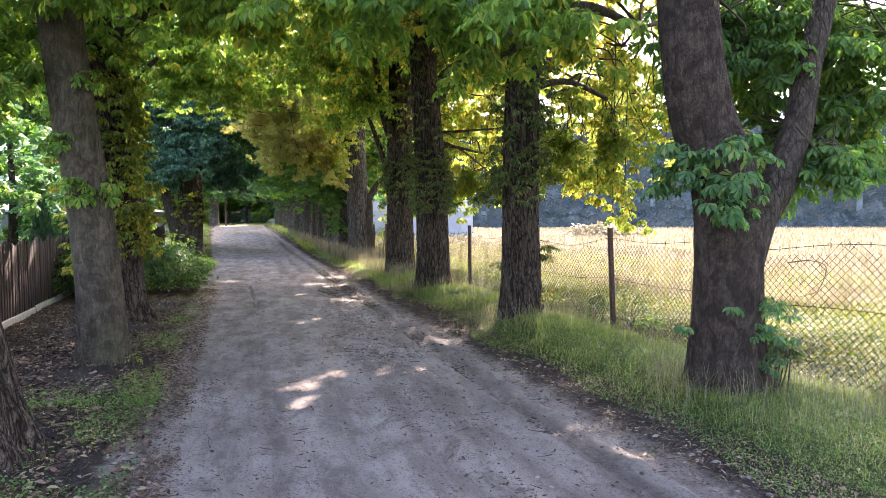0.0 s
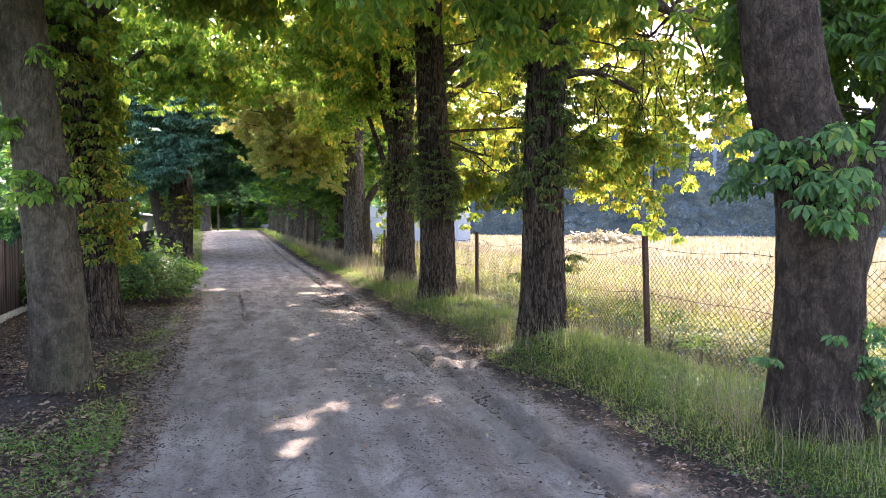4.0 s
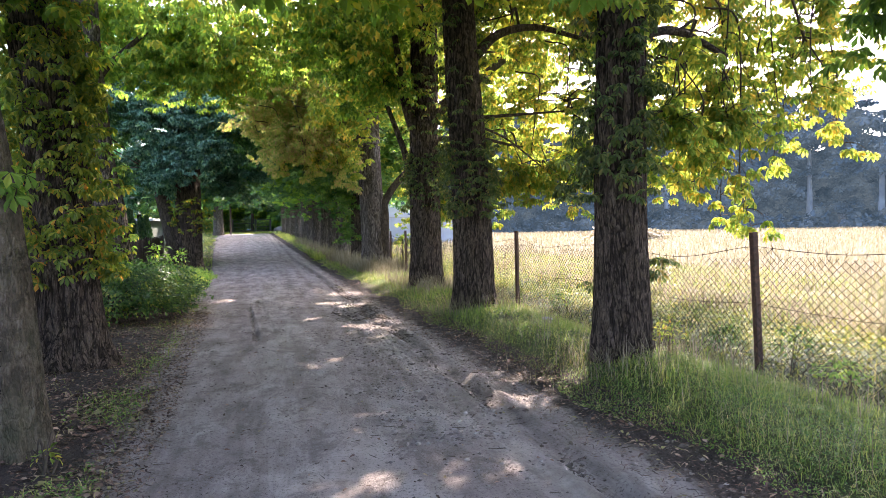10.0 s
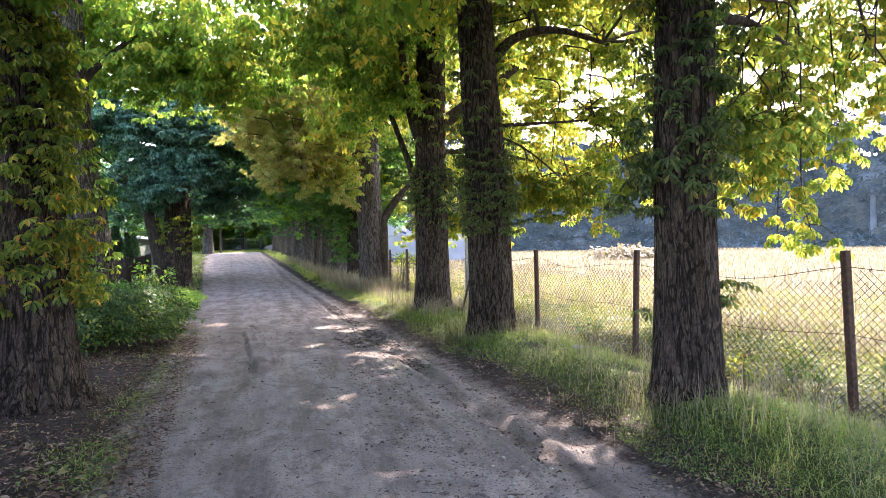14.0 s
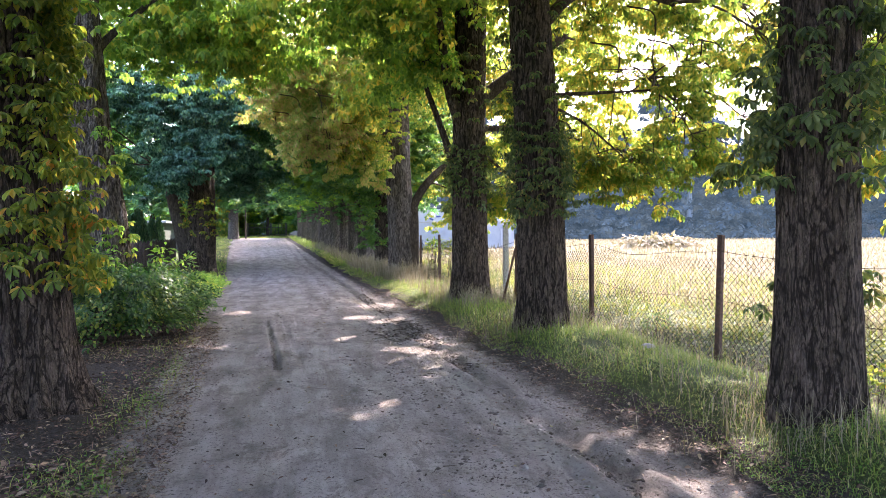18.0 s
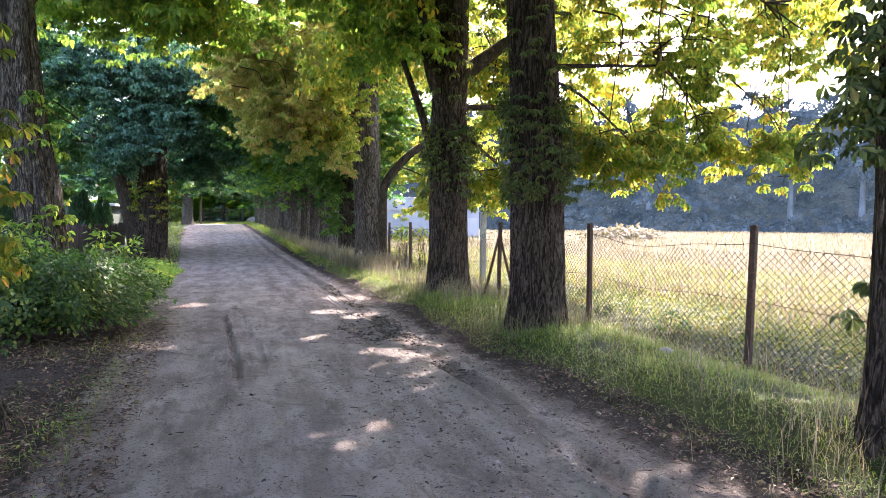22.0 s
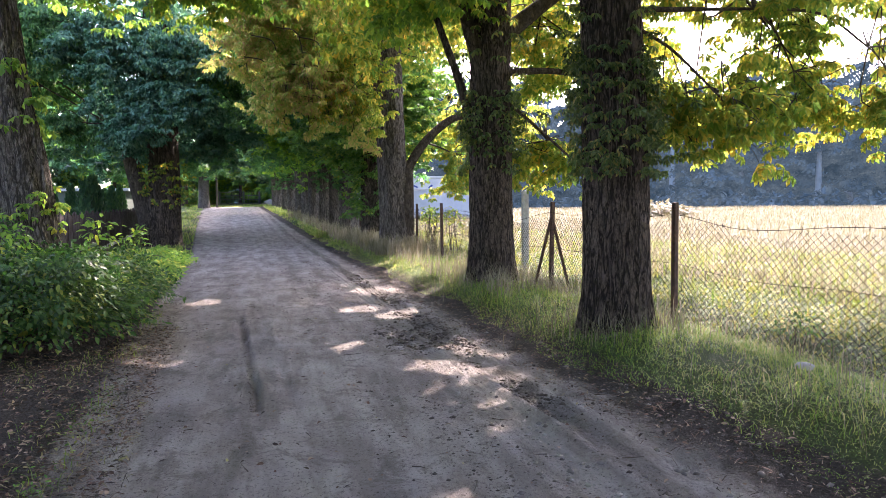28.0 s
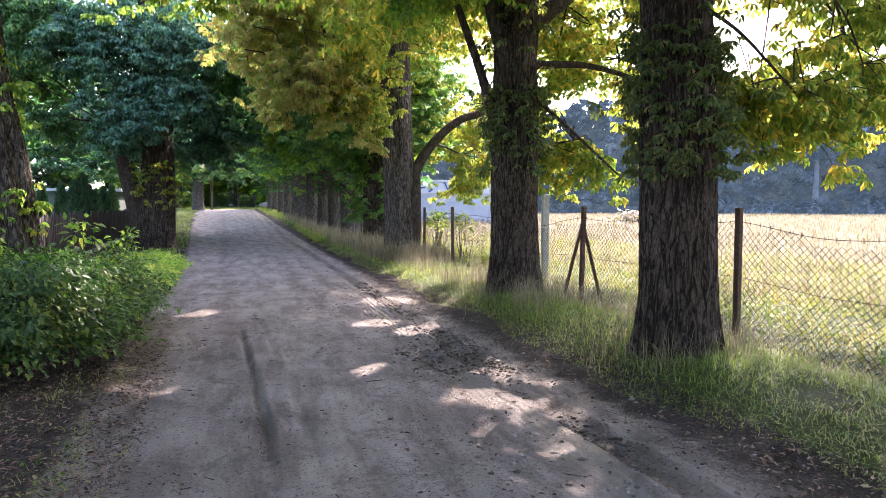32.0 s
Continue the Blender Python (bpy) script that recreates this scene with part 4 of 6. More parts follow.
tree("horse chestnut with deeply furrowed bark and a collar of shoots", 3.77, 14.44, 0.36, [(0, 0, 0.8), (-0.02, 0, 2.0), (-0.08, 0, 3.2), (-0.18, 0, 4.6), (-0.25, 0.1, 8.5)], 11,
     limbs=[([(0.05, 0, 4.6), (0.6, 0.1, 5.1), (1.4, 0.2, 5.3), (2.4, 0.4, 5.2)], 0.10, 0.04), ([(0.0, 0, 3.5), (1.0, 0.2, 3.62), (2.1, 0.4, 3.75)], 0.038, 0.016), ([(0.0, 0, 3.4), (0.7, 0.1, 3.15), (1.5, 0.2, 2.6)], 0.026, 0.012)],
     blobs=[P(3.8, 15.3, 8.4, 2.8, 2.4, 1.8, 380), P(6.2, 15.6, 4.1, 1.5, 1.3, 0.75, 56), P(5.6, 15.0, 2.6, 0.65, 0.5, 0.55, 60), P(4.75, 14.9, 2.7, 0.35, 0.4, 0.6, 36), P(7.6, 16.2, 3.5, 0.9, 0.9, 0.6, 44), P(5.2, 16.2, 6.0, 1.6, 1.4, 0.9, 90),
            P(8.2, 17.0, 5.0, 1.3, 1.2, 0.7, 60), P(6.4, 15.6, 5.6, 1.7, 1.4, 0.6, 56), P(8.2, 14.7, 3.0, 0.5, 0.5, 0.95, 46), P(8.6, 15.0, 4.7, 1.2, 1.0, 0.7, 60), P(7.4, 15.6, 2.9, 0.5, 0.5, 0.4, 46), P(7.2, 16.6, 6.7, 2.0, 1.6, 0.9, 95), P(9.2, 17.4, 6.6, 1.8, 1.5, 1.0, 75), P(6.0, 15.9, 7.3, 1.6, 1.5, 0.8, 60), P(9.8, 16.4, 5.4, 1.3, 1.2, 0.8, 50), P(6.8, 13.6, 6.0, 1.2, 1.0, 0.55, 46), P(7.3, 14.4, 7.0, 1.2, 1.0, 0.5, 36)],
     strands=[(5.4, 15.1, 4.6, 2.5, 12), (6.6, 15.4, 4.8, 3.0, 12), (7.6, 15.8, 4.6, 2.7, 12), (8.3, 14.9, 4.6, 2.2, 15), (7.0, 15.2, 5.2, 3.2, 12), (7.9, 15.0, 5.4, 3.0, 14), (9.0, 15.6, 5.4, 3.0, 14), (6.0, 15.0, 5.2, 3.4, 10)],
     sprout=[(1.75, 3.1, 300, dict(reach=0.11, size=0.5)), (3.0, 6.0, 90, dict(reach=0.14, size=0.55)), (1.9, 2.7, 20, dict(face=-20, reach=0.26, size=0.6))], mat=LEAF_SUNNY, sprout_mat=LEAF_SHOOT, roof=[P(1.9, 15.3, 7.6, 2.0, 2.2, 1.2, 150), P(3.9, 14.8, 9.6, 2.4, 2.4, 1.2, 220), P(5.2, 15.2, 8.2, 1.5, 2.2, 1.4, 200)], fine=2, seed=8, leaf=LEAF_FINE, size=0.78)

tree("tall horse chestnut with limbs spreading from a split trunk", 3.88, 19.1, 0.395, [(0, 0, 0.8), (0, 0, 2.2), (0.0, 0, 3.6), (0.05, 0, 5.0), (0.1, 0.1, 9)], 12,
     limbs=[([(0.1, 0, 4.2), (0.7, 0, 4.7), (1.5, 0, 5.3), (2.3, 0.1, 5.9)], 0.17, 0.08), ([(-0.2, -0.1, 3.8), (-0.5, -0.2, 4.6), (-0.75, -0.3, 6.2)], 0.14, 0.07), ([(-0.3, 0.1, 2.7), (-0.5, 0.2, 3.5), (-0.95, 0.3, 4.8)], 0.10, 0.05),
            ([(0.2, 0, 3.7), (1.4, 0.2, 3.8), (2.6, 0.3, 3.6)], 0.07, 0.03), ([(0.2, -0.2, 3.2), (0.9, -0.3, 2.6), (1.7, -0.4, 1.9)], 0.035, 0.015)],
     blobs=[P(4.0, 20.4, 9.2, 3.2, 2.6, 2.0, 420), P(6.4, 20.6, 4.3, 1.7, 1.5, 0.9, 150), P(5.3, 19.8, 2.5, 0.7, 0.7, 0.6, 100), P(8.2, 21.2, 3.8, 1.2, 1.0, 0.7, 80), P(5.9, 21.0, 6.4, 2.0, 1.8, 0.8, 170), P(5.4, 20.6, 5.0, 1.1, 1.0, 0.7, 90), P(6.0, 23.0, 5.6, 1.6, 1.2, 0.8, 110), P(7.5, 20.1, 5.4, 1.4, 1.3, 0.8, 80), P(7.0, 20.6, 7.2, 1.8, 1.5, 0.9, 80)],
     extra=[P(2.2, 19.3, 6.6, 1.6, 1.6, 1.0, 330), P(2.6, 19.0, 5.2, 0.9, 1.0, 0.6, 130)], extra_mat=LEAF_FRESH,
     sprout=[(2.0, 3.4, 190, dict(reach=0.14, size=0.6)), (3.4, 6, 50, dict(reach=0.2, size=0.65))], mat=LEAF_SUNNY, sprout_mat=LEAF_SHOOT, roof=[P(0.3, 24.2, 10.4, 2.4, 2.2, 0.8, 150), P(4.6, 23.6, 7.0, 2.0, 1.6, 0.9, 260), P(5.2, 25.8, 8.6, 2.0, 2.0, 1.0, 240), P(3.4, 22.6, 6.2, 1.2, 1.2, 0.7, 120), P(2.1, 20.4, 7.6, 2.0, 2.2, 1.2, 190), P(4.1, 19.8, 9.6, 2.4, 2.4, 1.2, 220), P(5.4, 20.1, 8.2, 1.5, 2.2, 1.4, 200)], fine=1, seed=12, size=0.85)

tree("thick horse chestnut with a bent side limb and browning leaves", 3.72, 27.8, 0.46, [(0, 0, 0.8), (-0.05, 0, 2.5), (-0.1, 0, 4.5), (-0.1, 0, 9)], 12,
     limbs=[([(0.30, -0.1, -0.1), (0.34, -0.1, 1.2), (0.38, -0.1, 2.2), (0.38, -0.1, 2.62)], 0.29, 0.16), ([(0.36, -0.18, 2.25), (0.5, -0.18, 2.65), (0.95, -0.15, 3.3), (1.7, -0.1, 3.95), (2.5, -0.1, 4.25)], 0.16, 0.10), ([(-0.2, 0, 4.6), (-1.2, -0.4, 5.6), (-2.6, -0.8, 6.4)], 0.16, 0.06)],
     blobs=[P(1.4, 26.9, 7.9, 2.6, 1.8, 1.7, 760), P(0.4, 26.0, 6.3, 1.6, 1.1, 1.4, 620), P(0.9, 25.8, 5.1, 1.3, 0.8, 0.9, 360), P(-0.6, 26.3, 7.4, 1.2, 1.0, 1.3, 260), P(0.6, 25.4, 4.2, 1.0, 0.6, 0.35, 70)],
     strands=[(0.0, 25.6, 5.2, 3.7, 14), (0.5, 25.3, 5.0, 3.6, 14), (1.0, 25.2, 5.0, 3.5, 14), (1.5, 25.3, 4.9, 3.6, 14), (-0.5, 25.8, 5.6, 4.3, 14), (1.9, 25.4, 4.9, 3.4, 12), (2.3, 26.2, 5.0, 3.3, 14), (2.7, 26.8, 5.0, 3.2, 14), (3.1, 26.9, 4.8, 3.3, 12), (0.2, 25.0, 5.6, 4.2, 14), (0.8, 24.9, 5.8, 4.0, 14), (1.3, 24.9, 5.6, 4.1, 14)],
     # P(4.6, 28.8, ...) and P(6.5, 31.0, ...) are added to keep sun off the track.
     extra=[P(2.5, 26.4, 5.4, 1.0, 1.0, 1.2, 200), P(2.2, 25.6, 4.2, 0.9, 0.7, 0.6, 100), P(6.6, 28.3, 4.4, 1.9, 1.6, 1.3, 330), P(6.0, 28.0, 2.7, 1.2, 1.0, 0.8, 170), P(4.5, 28.5, 10, 3.0, 2.6, 2.0, 130), P(4.6, 28.8, 6.6, 1.9, 1.9, 0.9, 150), P(6.5, 31.0, 8.2, 2.2, 2.2, 1.2, 240)], extra_mat=LEAF_SUNNY, mat=LEAF_BROWN, roof=[P(3.9, 27.8, 9.6, 2.4, 2.4, 1.2, 110), P(5.2, 28.2, 8.2, 1.5, 2.2, 1.4, 150)], flute=0.10, bark=BARK_SPLIT, fine=1, seed=15, size=0.78, leaf=LEAF_FINE, per=5)

tree("horse chestnut whose trunk is hidden under dark leaves", 3.85, 33.0, 0.46, [(0, 0, 0.8), (0, 0, 3), (0, 0, 9)], 12,
     blobs=[P(3.6, 32.6, 5.0, 2.2, 1.7, 2.0, 520), P(1.2, 32.5, 6.6, 2.0, 1.6, 1.6, 420), P(6, 33, 5.0, 2, 1.8, 2.0, 260), P(4, 33.5, 9.5, 3.2, 2.6, 2.2, 320)],
     sprout=[(1.2, 4.5, 320, dict(reach=0.42))], mat=LEAF_DARK, leaf=LEAF_FAR, roof=[P(1.9, 33.6, 7.6, 2.0, 2.2, 1.2, 230), P(3.9, 33.0, 9.6, 2.4, 2.4, 1.2, 220), P(5.2, 33.4, 8.2, 1.5, 2.2, 1.4, 200)], fine=1, seed=18)

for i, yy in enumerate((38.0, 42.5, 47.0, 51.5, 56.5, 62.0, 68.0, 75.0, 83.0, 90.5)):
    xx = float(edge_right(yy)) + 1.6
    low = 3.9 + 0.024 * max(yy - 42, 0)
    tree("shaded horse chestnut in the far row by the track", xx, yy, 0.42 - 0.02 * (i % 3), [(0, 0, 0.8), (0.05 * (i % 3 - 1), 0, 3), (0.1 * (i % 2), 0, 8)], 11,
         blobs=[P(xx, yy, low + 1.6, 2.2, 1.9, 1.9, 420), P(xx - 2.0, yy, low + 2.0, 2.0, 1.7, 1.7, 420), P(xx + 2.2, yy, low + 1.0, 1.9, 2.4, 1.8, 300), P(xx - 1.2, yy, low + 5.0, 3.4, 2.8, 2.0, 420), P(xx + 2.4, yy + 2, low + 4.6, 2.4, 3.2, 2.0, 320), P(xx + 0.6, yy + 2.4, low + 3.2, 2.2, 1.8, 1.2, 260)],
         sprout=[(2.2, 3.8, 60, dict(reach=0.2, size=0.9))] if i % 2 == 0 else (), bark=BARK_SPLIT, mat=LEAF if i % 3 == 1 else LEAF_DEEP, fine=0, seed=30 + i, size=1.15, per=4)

# ---- avenue trees, house side ----
tree("leaning horse chestnut trunk close to the track", -1.80, 4.72, 0.30, [(-0.05, 0, 0.6), (-0.20, 0, 1.5), (-0.45, 0, 3.0), (-0.8, 0.1, 6)], 10,
     blobs=[P(-2.6, 5.6, 6.2, 2.2, 2.0, 1.3, 260)], mat=LEAF_FRESH, bark=BARK, fine=2, seed=41, flare=0.5)
tree("greyish mossy chestnut trunk with small leaf clusters", -1.74, 8.15, 0.255, [(-0.02, 0, 0.8), (-0.12, 0, 1.9), (-0.26, 0, 3.0), (-0.40, 0.02, 4.4), (-0.6, 0.1, 7)], 11,
     limbs=[([(-0.35, 0, 4.2), (0.3, -0.5, 4.8), (1.0, -1.2, 4.7)], 0.09, 0.03)],
     blobs=[P(-2.6, 8.8, 7.0, 2.3, 2.2, 1.4, 330), P(-3.4, 8.4, 3.9, 0.9, 1.0, 0.7, 120)],
     extra=[P(-0.75, 6.7, 4.45, 1.0, 0.8, 0.45, 120), P(-1.9, 7.2, 4.5, 0.9, 0.8, 0.4, 80)], sprout=[(1.95, 2.2, 12, dict(face=-65, reach=0.07, size=0.75)), (2.5, 2.75, 8, dict(face=-120, reach=0.06, size=0.65)), (3.2, 3.4, 5, dict(face=-60, reach=0.05, size=0.6))], mat=LEAF_FRESH, size=0.85, bark=BARK_MOSSY, roof=[P(0.3, 8.8, 7.6, 2.0, 2.2, 1.2, 130)], fine=2, seed=43, flare=0.25)
tree("horse chestnut trunk covered with yellowing leafy shoots", -2.30, 11.6, 0.36, [(0, 0, 0.8), (-0.05, 0, 2.0), (-0.15, 0, 3.5), (-0.3, 0, 5), (-0.4, 0.1, 8)], 11,
     limbs=[([(-0.2, 0, 4.4), (0.6, 0.2, 5.2), (1.6, 0.4, 5.5)], 0.12, 0.05)],
     blobs=[P(-2.2, 11.8, 8.0, 2.5, 2.3, 1.6, 330), P(-0.7, 11.8, 5.7, 1.3, 1.2, 0.6, 170), P(-3.3, 11.6, 5.0, 1.2, 1.2, 0.9, 150)],
     sprout=[(1.2, 4.8, 330, dict(face=8, reach=0.19, size=0.68)), (1.15, 4.6, 90, dict(face=-80, reach=0.12, bare=1.0, size=0.62)), (1.0, 4.5, 190, dict(face=190, reach=0.30, size=0.7))], mat=LEAF_OLIVE, sprout_mat=LEAF_GOLD, roof=[P(-0.1, 11.9, 7.6, 2.0, 2.2, 1.2, 260), P(0.1, 15.0, 8.0, 1.6, 2.0, 0.9, 240)], fine=2, seed=47, flare=0.6)
tree("horse chestnut with a pale split trunk behind the shrub", -3.25, 18.4, 0.36, [(-0.02, 0, 0.8), (-0.12, 0, 2.0), (-0.3, 0, 3.2), (-0.45, 0, 5), (-0.5, 0.1, 8)], 11,
     limbs=[([(-0.42, 0, 4.6), (-0.1, 0.3, 5.3), (0.8, 0.8, 6.4)], 0.10, 0.04)],
     blobs=[P(-3.8, 18.9, 8.4, 2.2, 2.4, 1.7, 230), P(-1.9, 20.0, 6.6, 2.1, 1.9, 0.85, 210), P(-4.9, 18.6, 5.2, 1.0, 1.2, 0.8, 100), P(-3.5, 20.0, 6.7, 1.4, 1.4, 1.0, 150)],
     extra=[P(-2.0, 20.6, 5.85, 1.9, 1.3, 0.55, 330), P(-1.0, 20.9, 6.3, 1.2, 1.2, 0.6, 170)], extra_mat=LEAF_OLIVE, sprout=[(2.6, 3.6, 24, dict(reach=0.12)), (1.3, 1.9, 16, dict(face=-60, reach=0.1, size=0.6))], mat=LEAF_OLIVE, bark=BARK_SPLIT, roof=[P(-1.2, 19.0, 7.9, 2.0, 2.2, 1.0, 60), P(-3.2, 18.4, 9.6, 2.4, 2.4, 1.2, 180), P(-0.6, 22.5, 9.6, 2.0, 2.0, 0.8, 80)], fine=2, seed=52, leaf=LEAF_COARSE, size=0.8, flute=0.20)
tree("old double-stemmed tree under dense blue-green foliage", -3.95, 34.8, 0.60, [(0.05, 0, 0.8), (0.12, 0, 2.5), (0.15, 0, 4.5), (0.1, 0, 9)], 12,
     limbs=[([(-0.42, 0, -0.1), (-0.55, 0, 1.2), (-0.85, 0, 2.6), (-1.2, 0, 4.2)], 0.36, 0.26)],
     blobs=[P(-3.6, 33.6, 5.3, 2.1, 1.5, 1.1, 520), P(-2.6, 33.8, 7.3, 2.3, 1.7, 1.4, 520), P(-5.4, 33.6, 7.2, 1.7, 1.5, 1.5, 400), P(-4.6, 33.0, 4.1, 0.8, 0.7, 0.8, 130), P(-4, 35, 10.2, 3.4, 2.6, 2.0, 360)],
     extra=[P(-6.6, 33.6, 4.4, 1.1, 0.9, 0.6, 90), P(-1.2, 35.2, 6.2, 1.5, 1.5, 1.5, 220), P(-7.4, 34.0, 7.4, 1.8, 1.5, 1.8, 240), P(-8.8, 34.5, 6.0, 1.5, 1.5, 1.5, 160), P(-8.6, 34.5, 9.2, 2.2, 1.5, 1.8, 480), P(-10.6, 35.0, 7.6, 1.6, 1.5, 2.0, 380), P(-8.0, 36.6, 7.6, 2.2, 1.0, 2.4, 420)], extra_mat=LEAF_DEEP, sprout=[(1.6, 3.2, 60, dict(face=-60, reach=0.3))], sprout_mat=LEAF_GOLD, leaf=LEAF_COARSE, mat=LEAF_TEAL, roof=[P(-2.2, 35.4, 7.6, 2.0, 2.2, 1.2, 130), P(-4.2, 34.8, 9.6, 2.4, 2.4, 1.2, 90)], fine=1, seed=55, size=1.0, flute=0.16)
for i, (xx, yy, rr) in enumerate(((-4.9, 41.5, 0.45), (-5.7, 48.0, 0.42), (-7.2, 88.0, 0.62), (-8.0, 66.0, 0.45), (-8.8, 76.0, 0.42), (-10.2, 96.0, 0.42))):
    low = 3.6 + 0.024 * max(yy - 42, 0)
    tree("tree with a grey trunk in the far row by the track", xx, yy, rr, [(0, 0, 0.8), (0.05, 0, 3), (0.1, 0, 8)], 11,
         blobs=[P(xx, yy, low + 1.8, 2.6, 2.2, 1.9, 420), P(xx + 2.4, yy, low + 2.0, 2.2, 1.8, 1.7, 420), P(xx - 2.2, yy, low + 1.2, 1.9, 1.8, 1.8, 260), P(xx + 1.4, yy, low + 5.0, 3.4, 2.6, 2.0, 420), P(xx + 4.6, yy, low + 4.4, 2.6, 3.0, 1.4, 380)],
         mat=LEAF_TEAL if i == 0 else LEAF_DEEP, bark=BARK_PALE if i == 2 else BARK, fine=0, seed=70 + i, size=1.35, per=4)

# trees behind the start of the walk
for i, (xx, yy) in enumerate(((4.6, -9.0), (4.7, -15.0), (-1.9, -8.0), (-2.0, -14.5))):
    tree("horse chestnut of the avenue behind the start", xx, yy, 0.36, [(0, 0, 0.8), (0.05, 0, 3), (0.1, 0, 8)], 11,
         blobs=[P(xx, yy, 6.5, 2.6, 2.4, 1.9, 300), P(xx - 1.6 + 3.2 * (xx < 0), yy, 5.6, 1.9, 1.8, 1.4, 200)], mat=LEAF_DARK, fine=0, seed=95 + i, size=1.3, per=5)


# ---- chain-link fence ----
def fence_x(y):
    return 5.42 - 0.0445 * y


def wire_fence():
    f = thing("chain_link_fence", "sagging rusty chain-link fence on steel posts along the field", "fence", (fence_x(8), 8, ground_at(fence_x(8), 8)))
    o = np.array(f.location)
    posts = [-2.6, 0.5, 3.6, 8.42, 11.7, 14.8, 18.1, 21.2, 24.4, 26.9, 30.0, 33.2, 36.4]
    rng = np.random.default_rng(9)

    def top(y):
        i = np.searchsorted(posts, y) - 1
        i = np.clip(i, 0, len(posts) - 2)
        a, b = np.array(posts)[i], np.array(posts)[i + 1]
        s = (y - a) / (b - a)
        return 1.30 - 0.16 * np.sin(np.pi * np.clip(s, 0, 1)) * (0.6 + 0.4 * np.sin(i * 2.3)) + 0.02 * np.sin(y * 3.1)

    for k, y in enumerate(posts):
        x = fence_x(y)
        g = ground_at(x, y)
        bm = bmesh.new()
        box(bm, (0.062, 0.062, 1.75), Matrix.Translation(Vector((x, y, g + 0.62)) - f.location) @ pose(0, 0, 0, rng.normal(0, 1.0), rng.normal(0, 1.0), rng.uniform(0, 20)), 0.008)
        post = part("post", bm, RUST, f, "rusty steel post")
        if abs(y - 18.1) < 0.1:
            for s in (-1, 1):
                bm = bmesh.new()
                a, b = Vector((x, y, g + 1.25)) - f.location, Vector((x, y - 0.06 * s, g - 0.1)) - f.location
                b.x += 0.33 * s
                mid, d = (a + b) / 2, (b - a)
                box(bm, (0.045, 0.045, d.length), Matrix.Translation(mid) @ d.to_track_quat("Z", "Y").to_matrix().to_4x4(), 0.006)
                part("brace", bm, RUST, f, "slanting steel brace")
    for k in range(len(posts) - 1):
        a, b = posts[k], posts[k + 1]
        pile = Pile()
        step_y = 0.086
        for sgn in (1, -1):
            starts = np.arange(a - 1.9, b + 1.9, step_y)
            for y0 in starts:
                z = np.linspace(0, 1.4, 15)
                y = y0 + sgn * z * 1.13
                ok = (y >= a) & (y <= b) & (z <= top(y))
                if ok.sum() < 2:
                    continue
                y, z = y[ok], z[ok]
                x = fence_x(y) + 0.02 * np.sin(y * 2.7 + z * 3) + 0.012 * np.sin(y * 7.3) + sgn * 0.002
                zz = height(x, y) + 0.03 + z * (1 + 0.02 * np.sin(y * 1.9)) + 0.008 * np.sin(y * 9 + sgn)
                p = np.stack([x, y, zz], 1) - o
                pile.add(*tube(p, np.full(len(p), 0.0028), 3))
        part_of("wire_mesh", pile.mesh("wire_mesh", WIRE), f)
        for level in (1.0, 0.55):
            y = np.linspace(a, b, 24)
            x = fence_x(y) + 0.02 * np.sin(y * 2.7)
            p = np.stack([x, y, height(x, y) + 0.03 + top(y) * level], 1) - o
            v, fc = tube(p, np.full(24, 0.0032), 4)
            wp = Pile()
            wp.add(v, fc)
            if level == 1.0:
                for q in p[1::1]:
                    for s in (-1, 1):
                        wp.add(*tube(np.array([q + (0.0, -0.012, -0.02 * s), q + (0.008, 0.012, 0.03 * s)]), [0.0022, 0.0016], 3))
            part_of("top_wire" if level == 1.0 else "middle_wire", wp.mesh("wire", WIRE), f)
    return f


wire_fence()
g = ground_at(5.5, 21.6)
cp = thing("concrete_post", "weathered grey concrete post standing by the wire fence", "post", (5.45, 21.4, g))
bm = bmesh.new()
box(bm, (0.13, 0.13, 1.9), Matrix.Translation((0, 0, 0.75)), 0.015)
part("shaft", bm, CONCRETE, cp)
# a torn branch hanging on the wire
br = thing("broken_branch", "bare broken branch hooked over the fence wire", "branch", (fence_x(4.75), 4.75, 1.22))
pl = Pile()
pl.add(*tube(smooth_path([(-0.05, 0.35, 0.02), (-0.03, 0.1, 0.05), (-0.04, -0.1, 0.0), (-0.05, -0.02, -0.22), (-0.06, 0.18, -0.30)], 5), np.linspace(0.006, 0.003, 21), 6))
part_of("stem", pl.mesh("stem", TWIG, True), br)


